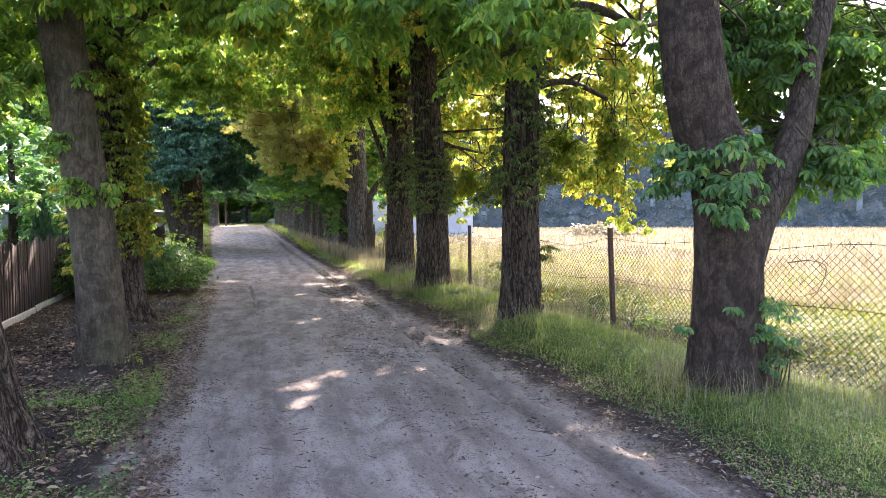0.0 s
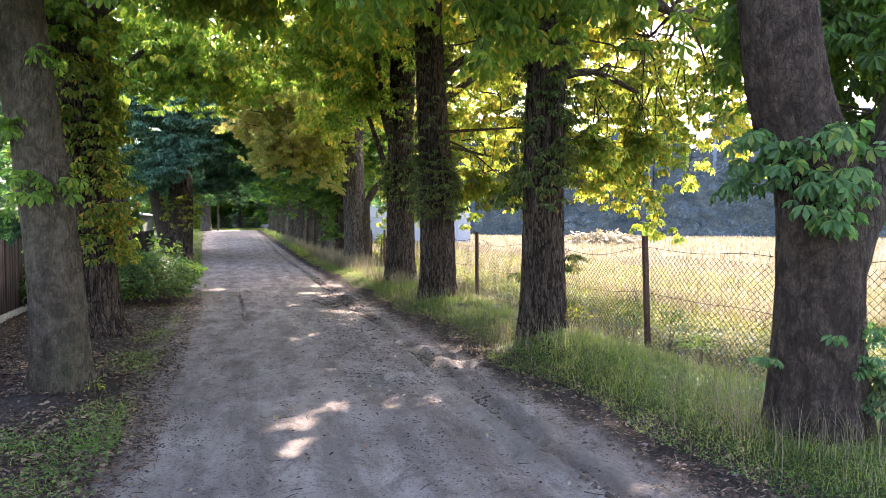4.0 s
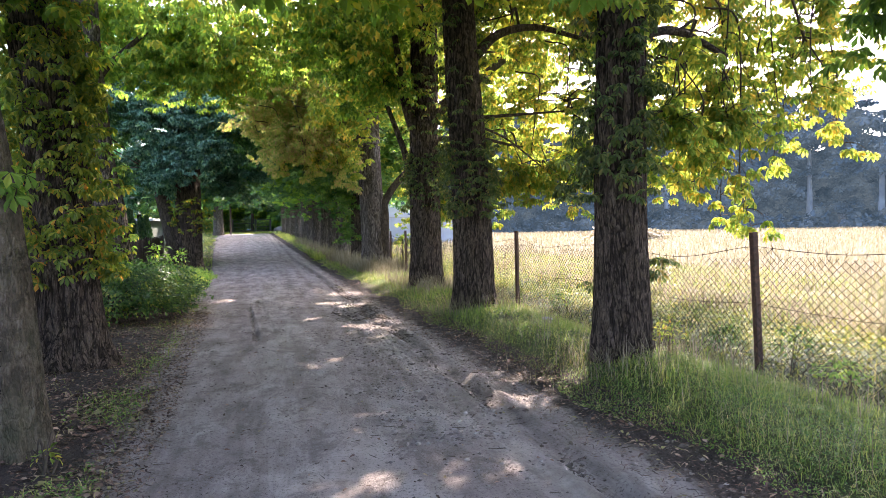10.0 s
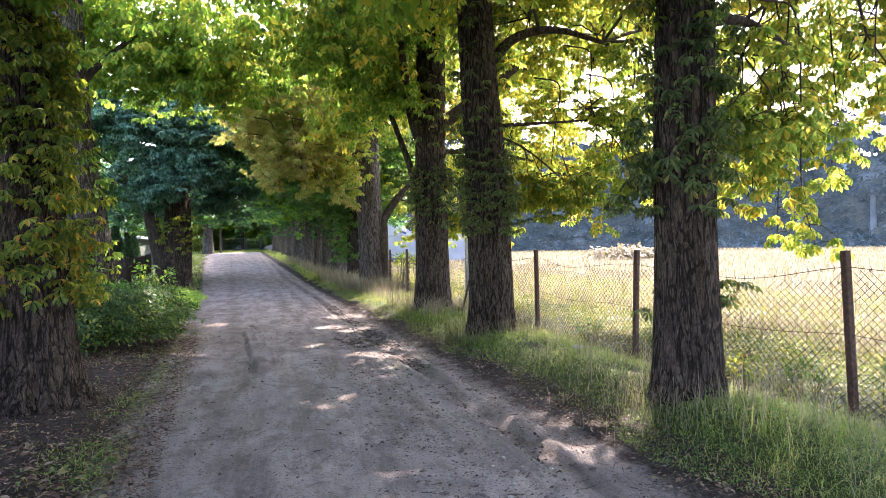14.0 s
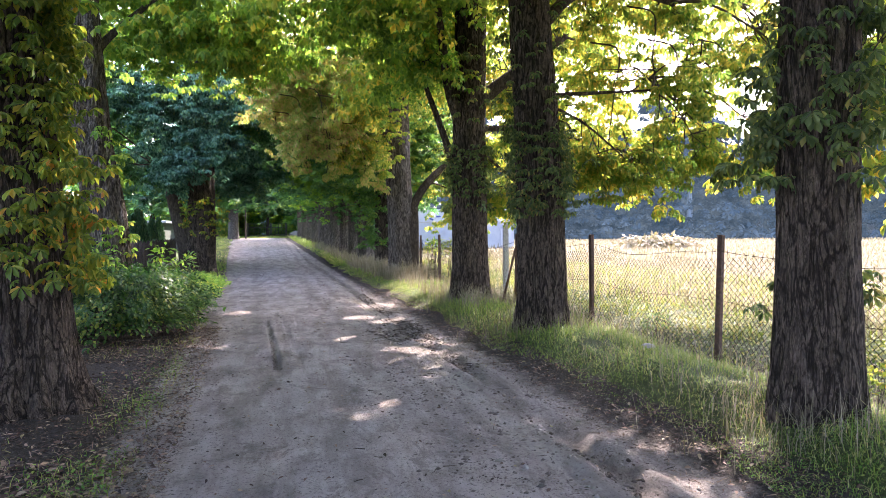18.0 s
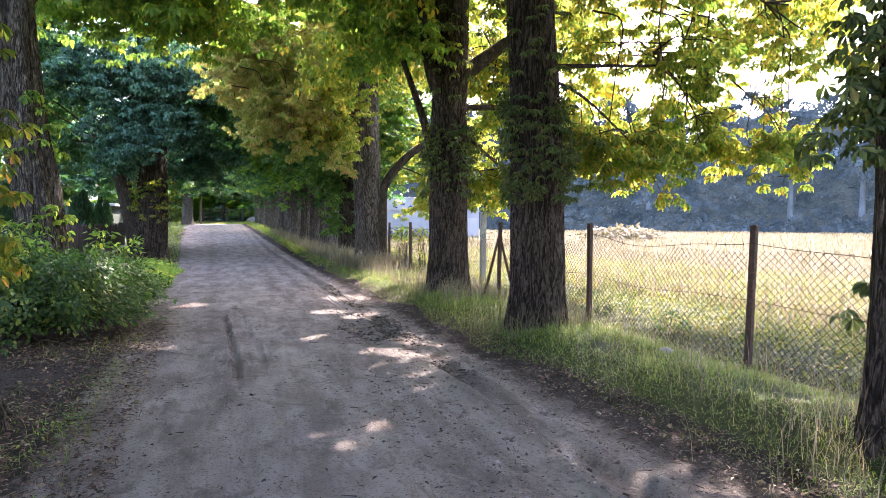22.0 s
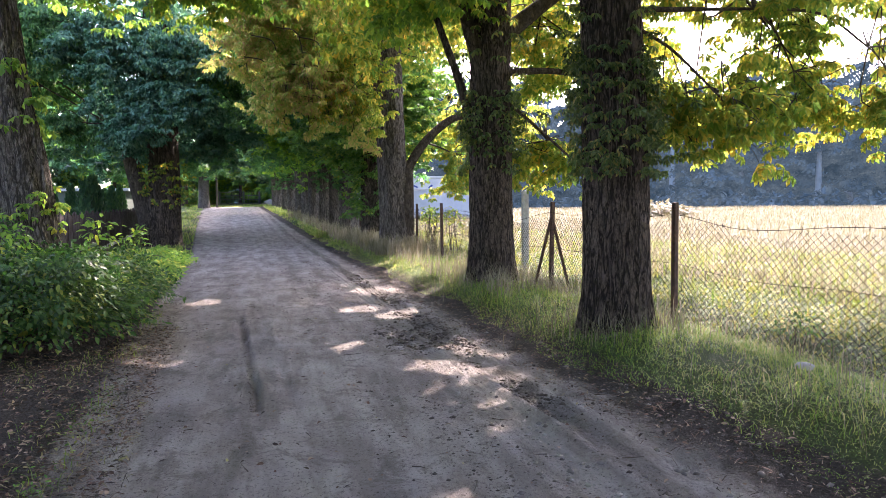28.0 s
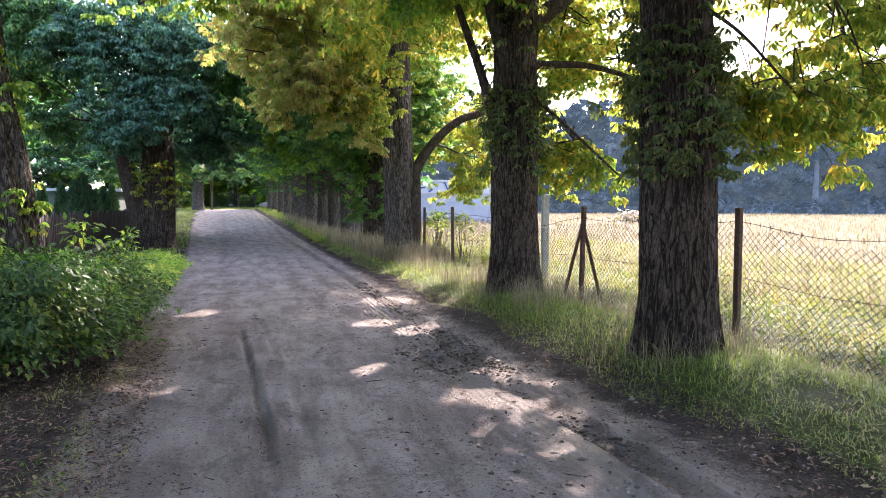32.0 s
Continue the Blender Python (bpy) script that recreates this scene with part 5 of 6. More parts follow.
# ---- board fence on the house side ----
def board_fence():
    y0, y1, n = 4.0, 46.0, 42
    fx = lambda y: -3.92 - 0.082 * (y - 11.7)
    f = thing("board_fence", "dark brown wooden board fence with peaked panels on a concrete kerb", "fence", (fx(y0), y0, 0))
    ang = math.degrees(math.atan2(-(fx(y1) - fx(y0)), y1 - y0))
    rng = np.random.default_rng(3)
    wide, per = 0.142, 7
    meshes = []
    for k in range(per):
        a, b = 1 - abs((k + 0.0) / per * 2 - 1), 1 - abs((k + 1.0) / per * 2 - 1)
        ha, hb = 1.12 + 0.16 * a, 1.12 + 0.16 * b
        e = 0.004
        v = [(0.0, e, 0), (0.022, e, 0), (0.022, wide - e, 0), (0.0, wide - e, 0), (0.0, e, ha), (0.022, e, ha), (0.022, wide - e, hb), (0.0, wide - e, hb)]
        q = [(0, 3, 2, 1), (4, 5, 6, 7), (0, 1, 5, 4), (1, 2, 6, 5), (2, 3, 7, 6), (3, 0, 4, 7)]
        meshes.append(mesh_of("board", v, q, BOARD))
    i, y = 0, y0
    while y < y1 and i < 294:
        ob = part_of("board", meshes[i % per], f)
        ob.location = (fx(y) - fx(y0) + rng.normal(0, 0.003), y - y0, ground_at(fx(y), y) + 0.10)
        ob.rotation_euler = (0, rng.normal(0, 0.008), radians(ang))
        y += wide
        i += 1
    for k in range(14):
        ya, yb = y0 + k * 3.0, y0 + k * 3.0 + 2.97
        for nm, size, dx, z, mt in (("kerb", (0.06, 2.97, 0.22), 0.03, 0.0, CONCRETE), ("rail", (0.045, 2.97, 0.08), -0.035, 0.35, BOARD), ("rail", (0.045, 2.97, 0.08), -0.035, 1.0, BOARD)):
            bm = bmesh.new()
            ym = (ya + yb) / 2
            box(bm, size, Matrix.Translation((fx(ym) - fx(y0) + dx, ym - y0, ground_at(fx(ym), ym) + z)) @ pose(0, 0, 0, 0, 0, ang), 0.006)
            part(nm, bm, mt, f, "pale concrete kerb" if nm == "kerb" else "")
    return f


board_fence()


# ---- buildings behind ----
def low_building(label, x0, y0, length, depth, tall, turn, wall_mat, roof_over=0.3):
    b = thing("low_building", label, "building", (x0, y0, 0))
    b.rotation_euler = (0, 0, radians(turn))
    bm = bmesh.new()
    box(bm, (length, depth, tall), Matrix.Translation((length / 2, depth / 2, tall / 2)), 0.02)
    part("wall", bm, wall_mat, b)
    bm = bmesh.new()
    box(bm, (length + 2 * roof_over, depth + 2 * roof_over, 0.16), Matrix.Translation((length / 2, depth / 2, tall + 0.082)), 0.02)
    part("roof", bm, ROOFING, b, "pale flat roof")
    return b


shed = low_building("long white low building with blue graffiti behind the field", 4.6, 55.0, 12.4, 7.0, 3.3, 0, PLASTER, 0.05)
bm = bmesh.new()
box(bm, (12.44, 0.06, 0.07), Matrix.Translation((6.2, -0.03, 2.46)), 0.01)
part("ledge", bm, CONCRETE, shed)
bm = bmesh.new()
box(bm, (12.42, 0.03, 2.4), Matrix.Translation((6.2, -0.02, 1.2)), 0.005)
part("plinth_wall", bm, PLASTER_GREY, shed, "grey lower wall")
bm = bmesh.new()
box(bm, (0.9, 0.05, 1.9), Matrix.Translation((11.75, -0.05, 0.98)), 0.01)
part("door", bm, PLASTER, shed, "white door")
for word, at, size in (("WO", 7.85, 1.1),):
    cu = bpy.data.curves.new("graffiti", "FONT")
    cu.body, cu.size, cu.extrude = word, size, 0.004
    cu.materials.append(BLUE_PAINT)
    tx = new("graffiti", cu)
    tx.parent, tx.location, tx.rotation_euler = shed, (at, -0.03, 2.54), (radians(90), 0, 0)
    tx["label"] = "blue sprayed letters"
for k in range(3):
    bm = bmesh.new()
    box(bm, (0.34, 0.008, 0.12), Matrix.Translation((5.75 + 0.55 * k, -0.012, 2.70 + 0.2 * (k % 2))) @ pose(0, 0, 0, 0, 24 - 30 * k, 0), 0.002)
    part("graffiti_stroke", bm, BLUE_PAINT, shed, "blue sprayed stroke")
for k in range(2):
    for q in range(4):
        bm = bmesh.new()
        box(bm, (0.16 + 0.07 * q, 0.008, 0.16), Matrix.Translation((6.5 + 1.9 * k + 0.13 * (q % 2), -0.045 - 0.003 * q, 1.75 + 0.17 * q)) @ pose(0, 0, 0, 0, 15 - 22 * q + 40 * k, 0), 0.002)
        part("graffiti_stroke", bm, FADED_PAINT, shed, "faded blue sprayed stroke")

low_building("low grey house with a pale flat roof behind the board fence", -21.0, 54.5, 12.0, 6.0, 2.5, 0, HOUSE_WALL, 0.3)


# ---- gate at the end of the track ----
GY = 101.0
gz = ground_at(-5, GY)
gate = thing("metal_gate", "dark barred metal gate closing the far end of the track", "gate", (-3.8, GY, gz))
for s in (-1, 0.2, 1):
    bm = bmesh.new()
    box(bm, (0.18, 0.18, 1.9), Matrix.Translation((s * 2.6, 0, 0.9)), 0.01)
    part("gate_post", bm, GATE_STEEL, gate)
for a, b in ((-2.48, 0.41), (0.63, 2.48)):
    bm = bmesh.new()
    for zz in (0.2, 0.72, 1.24, 1.72):
        box(bm, (b - a, 0.06, 0.08), Matrix.Translation(((a + b) / 2, 0, zz)))
    for k in range(5):
        box(bm, (0.05, 0.05, 1.55), Matrix.Translation((a + 0.04 + k * (b - a - 0.08) / 4, 0, 0.95)))
    part("gate_leaf", bm, GATE_STEEL, gate)
st = thing("boulder", "rounded grey boulder beside the gate", "stone", (0.2, 97, ground_at(0.2, 97)))
bm = bmesh.new()
bmesh.ops.create_icosphere(bm, subdivisions=3, radius=0.9)
for v in bm.verts:
    v.co *= 1 + 0.25 * noise.noise(v.co * 1.6)
    v.co.z *= 0.75
part("rock", bm, STONE, st, smooth=True)
# Thin birch-like sapling, drawn as a bare pale shaft.
pole = thing("pole", "slim pale sapling stem by the end of the track", "pole", (-5.9, 90, ground_at(-5.9, 90)))
bm = bmesh.new()
bmesh.ops.create_cone(bm, cap_ends=True, segments=10, radius1=0.12, radius2=0.09, depth=5.0, matrix=Matrix.Translation((0, 0, 2.4)))
part("shaft", bm, BARK_PALE, pole, smooth=True)


# ---- shrubs and conifers ----
def shrub(name, label, category, at, spans, n, mat, seed, shape=LEAF_OVATE, size=1.0, stems=26, group="", stem=0.011):
    """A bushy plant: stems from the foot and leaves over ellipsoids relative to it."""
    rng = np.random.default_rng(seed)
    z = ground_at(at[0], at[1])
    s = thing(name, label, category, (at[0], at[1], z), group)
    pile, wood = Pile(), Pile()
    for cx, cy, cz, rx, ry, rz, share in spans:
        m = int(n * share)
        d = unit(rng.normal(size=(m, 3)))
        d[:, 2] = np.abs(d[:, 2]) * 1.0 - 0.25
        lump = 1 + 0.22 * np.sin(d[:, 0] * 9 + seed) * np.sin(d[:, 1] * 8) + 0.12 * np.sin(d[:, 2] * 15)
        p = np.array((cx, cy, cz)) + d * np.array((rx, ry, rz)) * (rng.uniform(0.45, 1.02, (m, 1)) ** 0.6) * lump[:, None]
        p[:, 2] = np.maximum(p[:, 2], 0.05)
        out = unit(d * (1, 1, 0.3) + rng.normal(0, 0.5, (m, 3)) + (0, 0, -0.25))
        up = unit(np.array((0, 0, 1.0)) + 0.5 * d + rng.normal(0, 0.3, (m, 3)))
        pile.add(*scatter(shape, p, out, up, size * rng.uniform(0.6, 1.3, m)))
        for k in range(int(stems * share) + 1):
            tip = p[k * 7 % m]
            foot = np.array((cx, cy, 0)) + rng.normal(0, 0.25, 3) * (rx, ry, 0)
            wood.add(*tube(smooth_path([foot - (0, 0, 0.05), (foot + tip) / 2 + rng.normal(0, 0.06, 3) + (0, 0, 0.1), tip], 4), np.linspace(stem, stem * 0.3, 9), 4))
    tagged(part_of("foliage", pile.mesh("foliage", mat), s), kind="stuff")
    tagged(part_of("stem_work", wood.mesh("stem_work", TWIG, True), s), kind="stuff")
    return s


shrub("shrub", "dense green leafy shrub with pale shoot tips at the track's edge", "bush", (-2.9, 16.9),
      [(0.25, -1.0, 0.40, 1.25, 1.35, 0.98, 0.40), (-0.85, 0.0, 0.5, 1.1, 1.6, 1.2, 0.26), (0.55, 1.0, 0.35, 0.95, 1.6, 0.80, 0.22), (-1.1, -1.6, 0.4, 0.9, 0.9, 0.95, 0.12)], 36000, LEAF_BUSH, 61, size=0.82, stems=90)
for k, (xx, yy, hh) in enumerate(((-2.35, 17.6, 1.45), (-2.9, 16.2, 1.35), (-3.4, 16.8, 1.55), (-2.2, 19.2, 1.25))):
    shrub("sapling", "thin young shoot with sparse yellow-green leaves", "sapling", (xx, yy), [(0.1, 0, hh * 0.78, 0.22, 0.22, hh * 0.28, 1.0)], 60, LEAF_FRESH, 80 + k, size=1.2, stems=5)
shrub("nettle_patch", "low bright green leafy growth along the track's edge", "weeds", (-2.9, 24.0), [(0.2, 0, 0.05, 0.75, 5.0, 0.22, 0.6), (-0.6, 3, 0.05, 1.0, 5.0, 0.3, 0.4)], 9000, LEAF_FRESH, 66, size=1.1, stems=20)
shrub("sapling", "young chestnut seedling at the foot of the trunk", "sapling", (4.55, 4.5), [(0.0, 0, 0.32, 0.20, 0.16, 0.22, 1.0)], 30, LEAF_SHOOT, 68, shape=LEAF_FINE, size=0.55, stems=5)
for k, (xx, yy) in enumerate(((5.0, 25.8), (4.75, 27.4), (5.3, 29.6))):
    shrub("sapling", "spindly sunlit sapling beside the wire fence", "sapling", (xx, yy), [(0, 0, 0.9, 0.35, 0.35, 0.6, 1.0)], 150, LEAF_SUNNY, 90 + k, size=1.3, stems=8)

for k, (xx, yy, hh, mt) in enumerate(((5.22, 8.1, 0.62, LEAF_BUSH), (5.12, 9.0, 0.5, LEAF_BUSH), (4.28, 8.85, 0.42, LEAF_GOLD), (5.0, 7.3, 0.4, LEAF_FRESH), (4.85, 12.9, 0.5, LEAF_BUSH))):
    shrub("weed", "thin leafy weed growing by the wire fence", "weeds", (xx, yy), [(0, 0, hh * 0.6, 0.2, 0.24, hh * 0.5, 1.0)], 170, mt, 170 + k, size=0.5, stems=9, stem=0.004)
shrub("sapling", "tiny yellow-green seedling in the leaf litter", "sapling", (-1.32, 7.6), [(0, 0, 0.12, 0.08, 0.08, 0.10, 1.0)], 26, LEAF_SUNNY, 180, size=0.6, stems=3)
pale = thing("stone", "pale stone half hidden in the verge grass", "stone", (4.33, 12.3, ground_at(4.33, 12.3)))
bm = bmesh.new()
bmesh.ops.create_icosphere(bm, subdivisions=3, radius=0.06)
for v in bm.verts:
    v.co *= 1 + 0.35 * noise.noise(v.co * 14)
    v.co.z = v.co.z * 0.6 + 0.025
    v.co.x *= 1.5
part("rock", bm, CONCRETE, pale, smooth=True)


def thuja(x, y, tall, seed):
    rng = np.random.default_rng(seed)
    z = ground_at(x, y)
    t = thing("thuja", "slender dark green conifer behind the board fence", "conifer", (x, y, z), "thuja hedge")
    n = 900
    s = rng.uniform(0.02, 1, n)
    a = rng.uniform(0, 6.28, n)
    r = tall * 0.2 * (1 - s) ** 0.75 * rng.uniform(0.75, 1.1, n) + 0.02
    p = np.stack([r * np.cos(a), r * np.sin(a), s * tall], 1)
    out = unit(np.stack([np.cos(a) * 0.5, np.sin(a) * 0.5, np.full(n, 1.0)], 1) + rng.normal(0, 0.2, (n, 3)))
    up = unit(np.stack([np.cos(a), np.sin(a), np.full(n, 0.2)], 1) + rng.normal(0, 0.3, (n, 3)))
    pile = Pile()
    pile.add(*scatter(LEAF_OVATE, p, out, up, rng.uniform(1.6, 3.0, n) * tall / 2.5))
    tagged(part_of("foliage", pile.mesh("foliage", LEAF_THUJA), t), kind="stuff")
    pl = Pile()
    pl.add(*tube(np.array([(0, 0, -0.05), (0, 0, tall * 0.5), (0, 0, tall * 0.95)]), [0.05, 0.03, 0.01], 6))
    part_of("trunk", pl.mesh("trunk", TWIG, True), t)


for k, (xx, yy, hh) in enumerate(((-5.2, 12.5, 2.2), (-5.6, 14.0, 1.9), (-6.3, 13.2, 2.6), (-6.9, 16.5, 2.3), (-6.4, 24.0, 1.7), (-7.0, 27.0, 2.1), (-7.3, 29.5, 2.5), (-7.2, 31.5, 2.0), (-6.6, 35.0, 2.3), (-6.8, 37.0, 2.6), (-7.2, 39.5, 2.3), (-7.7, 41.0, 2.2), (-9.0, 30.0, 2.4), (-8.0, 46.0, 2.3), (-9.0, 46.4, 2.1), (-10.0, 46.3, 2.4), (-11.0, 46.8, 2.2), (-12.1, 47.0, 2.4), (-13.2, 47.0, 2.2), (-14.4, 47.2, 2.5), (-15.6, 47.6, 2.3), (-8.5, 50.5, 2.4), (-9.4, 50.8, 2.2), (-10.3, 50.4, 2.5), (-11.2, 50.8, 2.3), (-12.1, 50.6, 2.4), (-13.0, 50.9, 2.2), (-13.9, 50.5, 2.5), (-14.8, 50.8, 2.3), (-15.8, 50.6, 2.4))):
    thuja(xx, yy, hh, 100 + k)


def garden_tree(label, x, y, tall, wide, mat, seed, n=420, name="garden_tree", group="", size=3.0, per=5, low=0.3, loose=1.0, bark=BARK):
    """A broad tree farther off: trunk, and a crown of leaf clumps with gaps."""
    rng = np.random.default_rng(seed)
    z = ground_at(x, y)
    t = thing(name, label, "tree", (x, y, z), group)
    path = smooth_path([(0, 0, -0.2), (0.1, 0, tall * 0.3), (0.0, 0.1, tall * 0.75)], 4)
    part_of("trunk", mesh_of("trunk", *bark_tube(path, np.linspace(tall * 0.025, tall * 0.008, len(path)), 0, seed), bark, True), t)
    pile = Pile()
    blobs = [(rng.normal(0, wide * 0.35), rng.normal(0, wide * 0.35), tall * rng.uniform(low, 0.85), wide * 0.5, wide * 0.5, tall * 0.16, n // 11) for k in range(11)]
    crown(pile, None, blobs, rng, [(0, 0, tall * 0.5)], LEAF_FAR, per, size, loose=loose)
    tagged(part_of("crown", pile.mesh("crown", mat), t), kind="stuff")
    return t


for k, (xx, yy, hh, ww, mt) in enumerate(((-9, 16, 5.2, 3.4, LEAF), (-11, 24, 8, 5, LEAF_DARK), (-20, 62, 12, 8, LEAF_TEAL), (-28, 66, 13, 9, LEAF_TEAL), (-12, 66, 11, 7, LEAF_DARK),
                                          (-36, 60, 12, 9, LEAF_DARK), (-18, 20, 9, 6, LEAF), (-24, 30, 11, 7, LEAF_DARK), (-16, 66, 12, 6, LEAF_TEAL), (-15, 40, 9, 5, LEAF_DEEP), (-12.5, 37, 10, 5, LEAF_DEEP))):
    garden_tree("leafy garden tree behind the board fence", xx, yy, hh, ww, mt, 120 + k, 420 + 500 * (yy < 28), group="garden trees", size=0.6 + 0.03 * math.hypot(xx, yy), low=0.2)
for k, (xx, yy) in enumerate(((-10, 104), (-4, 107), (2, 105), (6, 103), (-15, 102), (9, 100), (0, 112), (-8, 112), (12, 108))):
    garden_tree("dark leafy tree closing the end of the track", xx, yy, 10 + k % 3, 7, LEAF if k % 3 == 1 else LEAF_DEEP, 140 + k, 760, group="end trees", size=2.8, low=0.06)
for k, (xx, yy) in enumerate(((1.6, 98.5), (3.6, 97), (-9.4, 98), (-11.5, 97), (5.5, 95), (-6, 108), (-3, 109), (0.5, 108), (3, 106), (-9, 107), (-4.6, 110))):
    shrub("shrub", "dark evergreen shrub beside the gate", "bush", (xx, yy), [(0, 0, 0.9, 1.3 + 0.9 * (k > 4), 1.2, 1.5 + 1.1 * (k > 4), 1.0)], 900, LEAF_DARK, 160 + k, size=3.5, stems=10)

# ---- far woods ----
_woods = []
for k in range(5):
    w0 = garden_tree("tree of the far wood edge, blue haze put into its colour", 150 + 6 * k, 420, 26 + 2 * k, 13, LEAF_WOODS, 200 + k, 520, name="forest_tree", group="far wood", size=6.0, low=0.06, loose=2.6, bark=HAZY_TRUNK)
    _woods.append(w0)
rng = np.random.default_rng(77)
for k in range(24):
    s = rng.uniform(0, 1)
    row = k % 2
    a = radians(8 + 58 * (k / 24.0) + rng.normal(0, 0.4))
    dist = 150 + 14 * row + rng.normal(0, 4)
    src = _woods[int(rng.integers(0, 5))]
    copy_thing(src, pose(dist * math.sin(a), dist * math.cos(a), -0.4, 0, 0, float(rng.uniform(0, 360))))
for k, w0 in enumerate(_woods):
    a = radians(4 + 2.2 * k)
    w0.location = (158 * math.sin(a), 158 * math.cos(a), -0.4)

# the wood behind its edge, and low growth along it
bp = Pile()
ca = np.radians(np.linspace(-4, 80, 220))
ct = 21 + 3.0 * np.sin(ca * 23) + 2.2 * np.sin(ca * 57 + 1) + 1.3 * np.sin(ca * 131) + 0.8 * np.sin(ca * 290)
lo = np.stack([178 * np.sin(ca), 178 * np.cos(ca), np.full(220, -1.0)], 1)
hi = np.stack([178 * np.sin(ca), 178 * np.cos(ca), ct], 1)
ii = np.arange(219)
bp.add(np.concatenate([lo, hi]), np.stack([ii, ii + 1, ii + 221, ii + 220], 1))
tagged(new("backdrop", bp.mesh("backdrop", BACKDROP)), "wood beyond the field, blue haze put into its colour", "backdrop", kind="structure")
rng = np.random.default_rng(31)
for k in range(16):
    a = radians(12 + 3.4 * k + rng.normal(0, 0.6))
    d = 138 + rng.normal(0, 3)
    shrub("shrub", "low shrub along the far wood edge, haze put into its colour", "bush", (d * math.sin(a), d * math.cos(a)), [(0, 0, 0.6, 4.5, 2.5, 1.2 + 1.4 * rng.uniform(), 1.0)], 260, LEAF_WOODS, 300 + k, size=14, stems=3, group="wood edge shrubs")
shrub("brush_heap", "heap of pale dry weeds in the field", "weeds", (28.0, 53.0), [(0, 0, 0.3, 3.6, 2.0, 1.2, 0.6), (2.5, 1, 0.3, 2.4, 1.6, 0.9, 0.4)], 1300, STRAW, 330, size=4.5, stems=12)


# ---- grass, litter and stones ----
def blades(x, y, tall, rng, wide=0.006, bend=0.5, base=None):
    """Curved grass blades; arrays of places and lengths."""
    n = len(x)
    z = height(x, y) if base is None else base
    a = rng.uniform(0, 6.28, n)
    d = np.stack([np.cos(a), np.sin(a), np.zeros(n)], 1)
    side = np.stack([-np.sin(a), np.cos(a), np.zeros(n)], 1)
    lean = bend * rng.uniform(0.2, 1.3, n)
    p0 = np.stack([x, y, z - 0.01], 1)
    up = np.array((0, 0, 1.0))
    at = lambda q: p0 + d * (tall * np.minimum(lean, 1.3) * 0.75 * q ** 2)[:, None] + up * (tall * (q - np.minimum(0.42 * lean, 0.72) * q ** 2.2))[:, None]
    p1, p2, p3 = at(0.4), at(0.75), at(1.0)
    w = side * (wide * rng.uniform(0.6, 1.4, n))[:, None] if np.ndim(wide) == 0 else side * wide[:, None]
    v = np.stack([p0 - w, p0 + w, p1 - w * 0.9, p1 + w * 0.9, p2 - w * 0.6, p2 + w * 0.6, p3], 1).reshape(-1, 3)
    f = np.array([(0, 1, 3), (0, 3, 2), (2, 3, 5), (2, 5, 4), (4, 5, 6)])[None] + (np.arange(n) * 7)[:, None, None]
    return v, f.reshape(-1, 3)


def spread(rng, n, y0, y1, left, right, clump=0.0):
    """Places between two edges, denser near the start, gathered in tufts."""
    y = y0 + (y1 - y0) * rng.uniform(0, 1, n) ** 1.7
    s = rng.uniform(0, 1, n)
    x = left(y) + (right(y) - left(y)) * s
    if clump:
        keep = lumps(x * 2.6, y * 1.5, 1.2, 9) + rng.normal(0, 0.35, n) > clump
        x, y = x[keep], y[keep]
    return x, y


def stuff(name, label, category, me):
    return tagged(new(name, me), label, category, kind="stuff")


rng = np.random.default_rng(21)
pile = Pile()
x, y = spread(rng, 180000, 0.5, 42, lambda y: edge_right(y) + 0.02 + 0.16 * np.sin(y * 1.7) * np.sin(y * 0.61), lambda y: fence_x(y) + 0.2, -1.1)
bare = (np.abs(x - 5.15 + 0.05 * (y - 8)) < 0.14) & (y > 4.5) & (y < 13) & (rng.uniform(0, 1, len(x)) < 0.7)
x, y = x[~bare], y[~bare]
tall = rng.gamma(3, 0.031, len(x)) * (0.45 + 0.6 * step(0, 0.8, x - edge_right(y))) * (0.8 + 0.4 * lumps(x, y, 0.5, 4))
pile.add(*blades(x, y, np.clip(tall, 0.03, 0.38), rng, 0.0011 + 0.00015 * y, 2.0))
x, y = spread(rng, 22000, 38, 92, lambda y: edge_right(y) + 0.1, lambda y: edge_right(y) + 3.0, -0.2)
pile.add(*blades(x, y, rng.gamma(4, 0.045, len(x)), rng, 0.012, 1.2))
x, y = spread(rng, 16000, 20, 96, lambda y: edge_left(y) - 2.6, lambda y: edge_left(y) - 0.1, -0.2)
pile.add(*blades(x, y, rng.gamma(4, 0.03, len(x)), rng, 0.010, 1.3))
x, y = spread(rng, 9000, 92, 100, lambda y: edge_left(y) - 5, lambda y: edge_right(y) + 4, -0.2)
pile.add(*blades(x, y, rng.gamma(4, 0.04, len(x)), rng, 0.018, 1.3))
stuff("verge_grass", "green uneven grass on the verge along the wire fence", "grass", pile.mesh("verge_grass", GRASS))

def small_leaves(x, y, tall, rng, lo, hi):
    """Small weed leaves held over the ground up to a height, at places given as arrays."""
    n = len(x)
    p = np.stack([x, y, height(x, y) + rng.uniform(0.15, 1, n) * tall], 1)
    a = rng.uniform(0, 6.28, n)
    out = np.stack([np.cos(a), np.sin(a), rng.normal(-0.15, 0.3, n)], 1)
    return scatter(LEAF_OVATE, p, out, unit(np.array((0, 0, 1.0)) + rng.normal(0, 0.35, (n, 3))), rng.uniform(lo, hi, n))


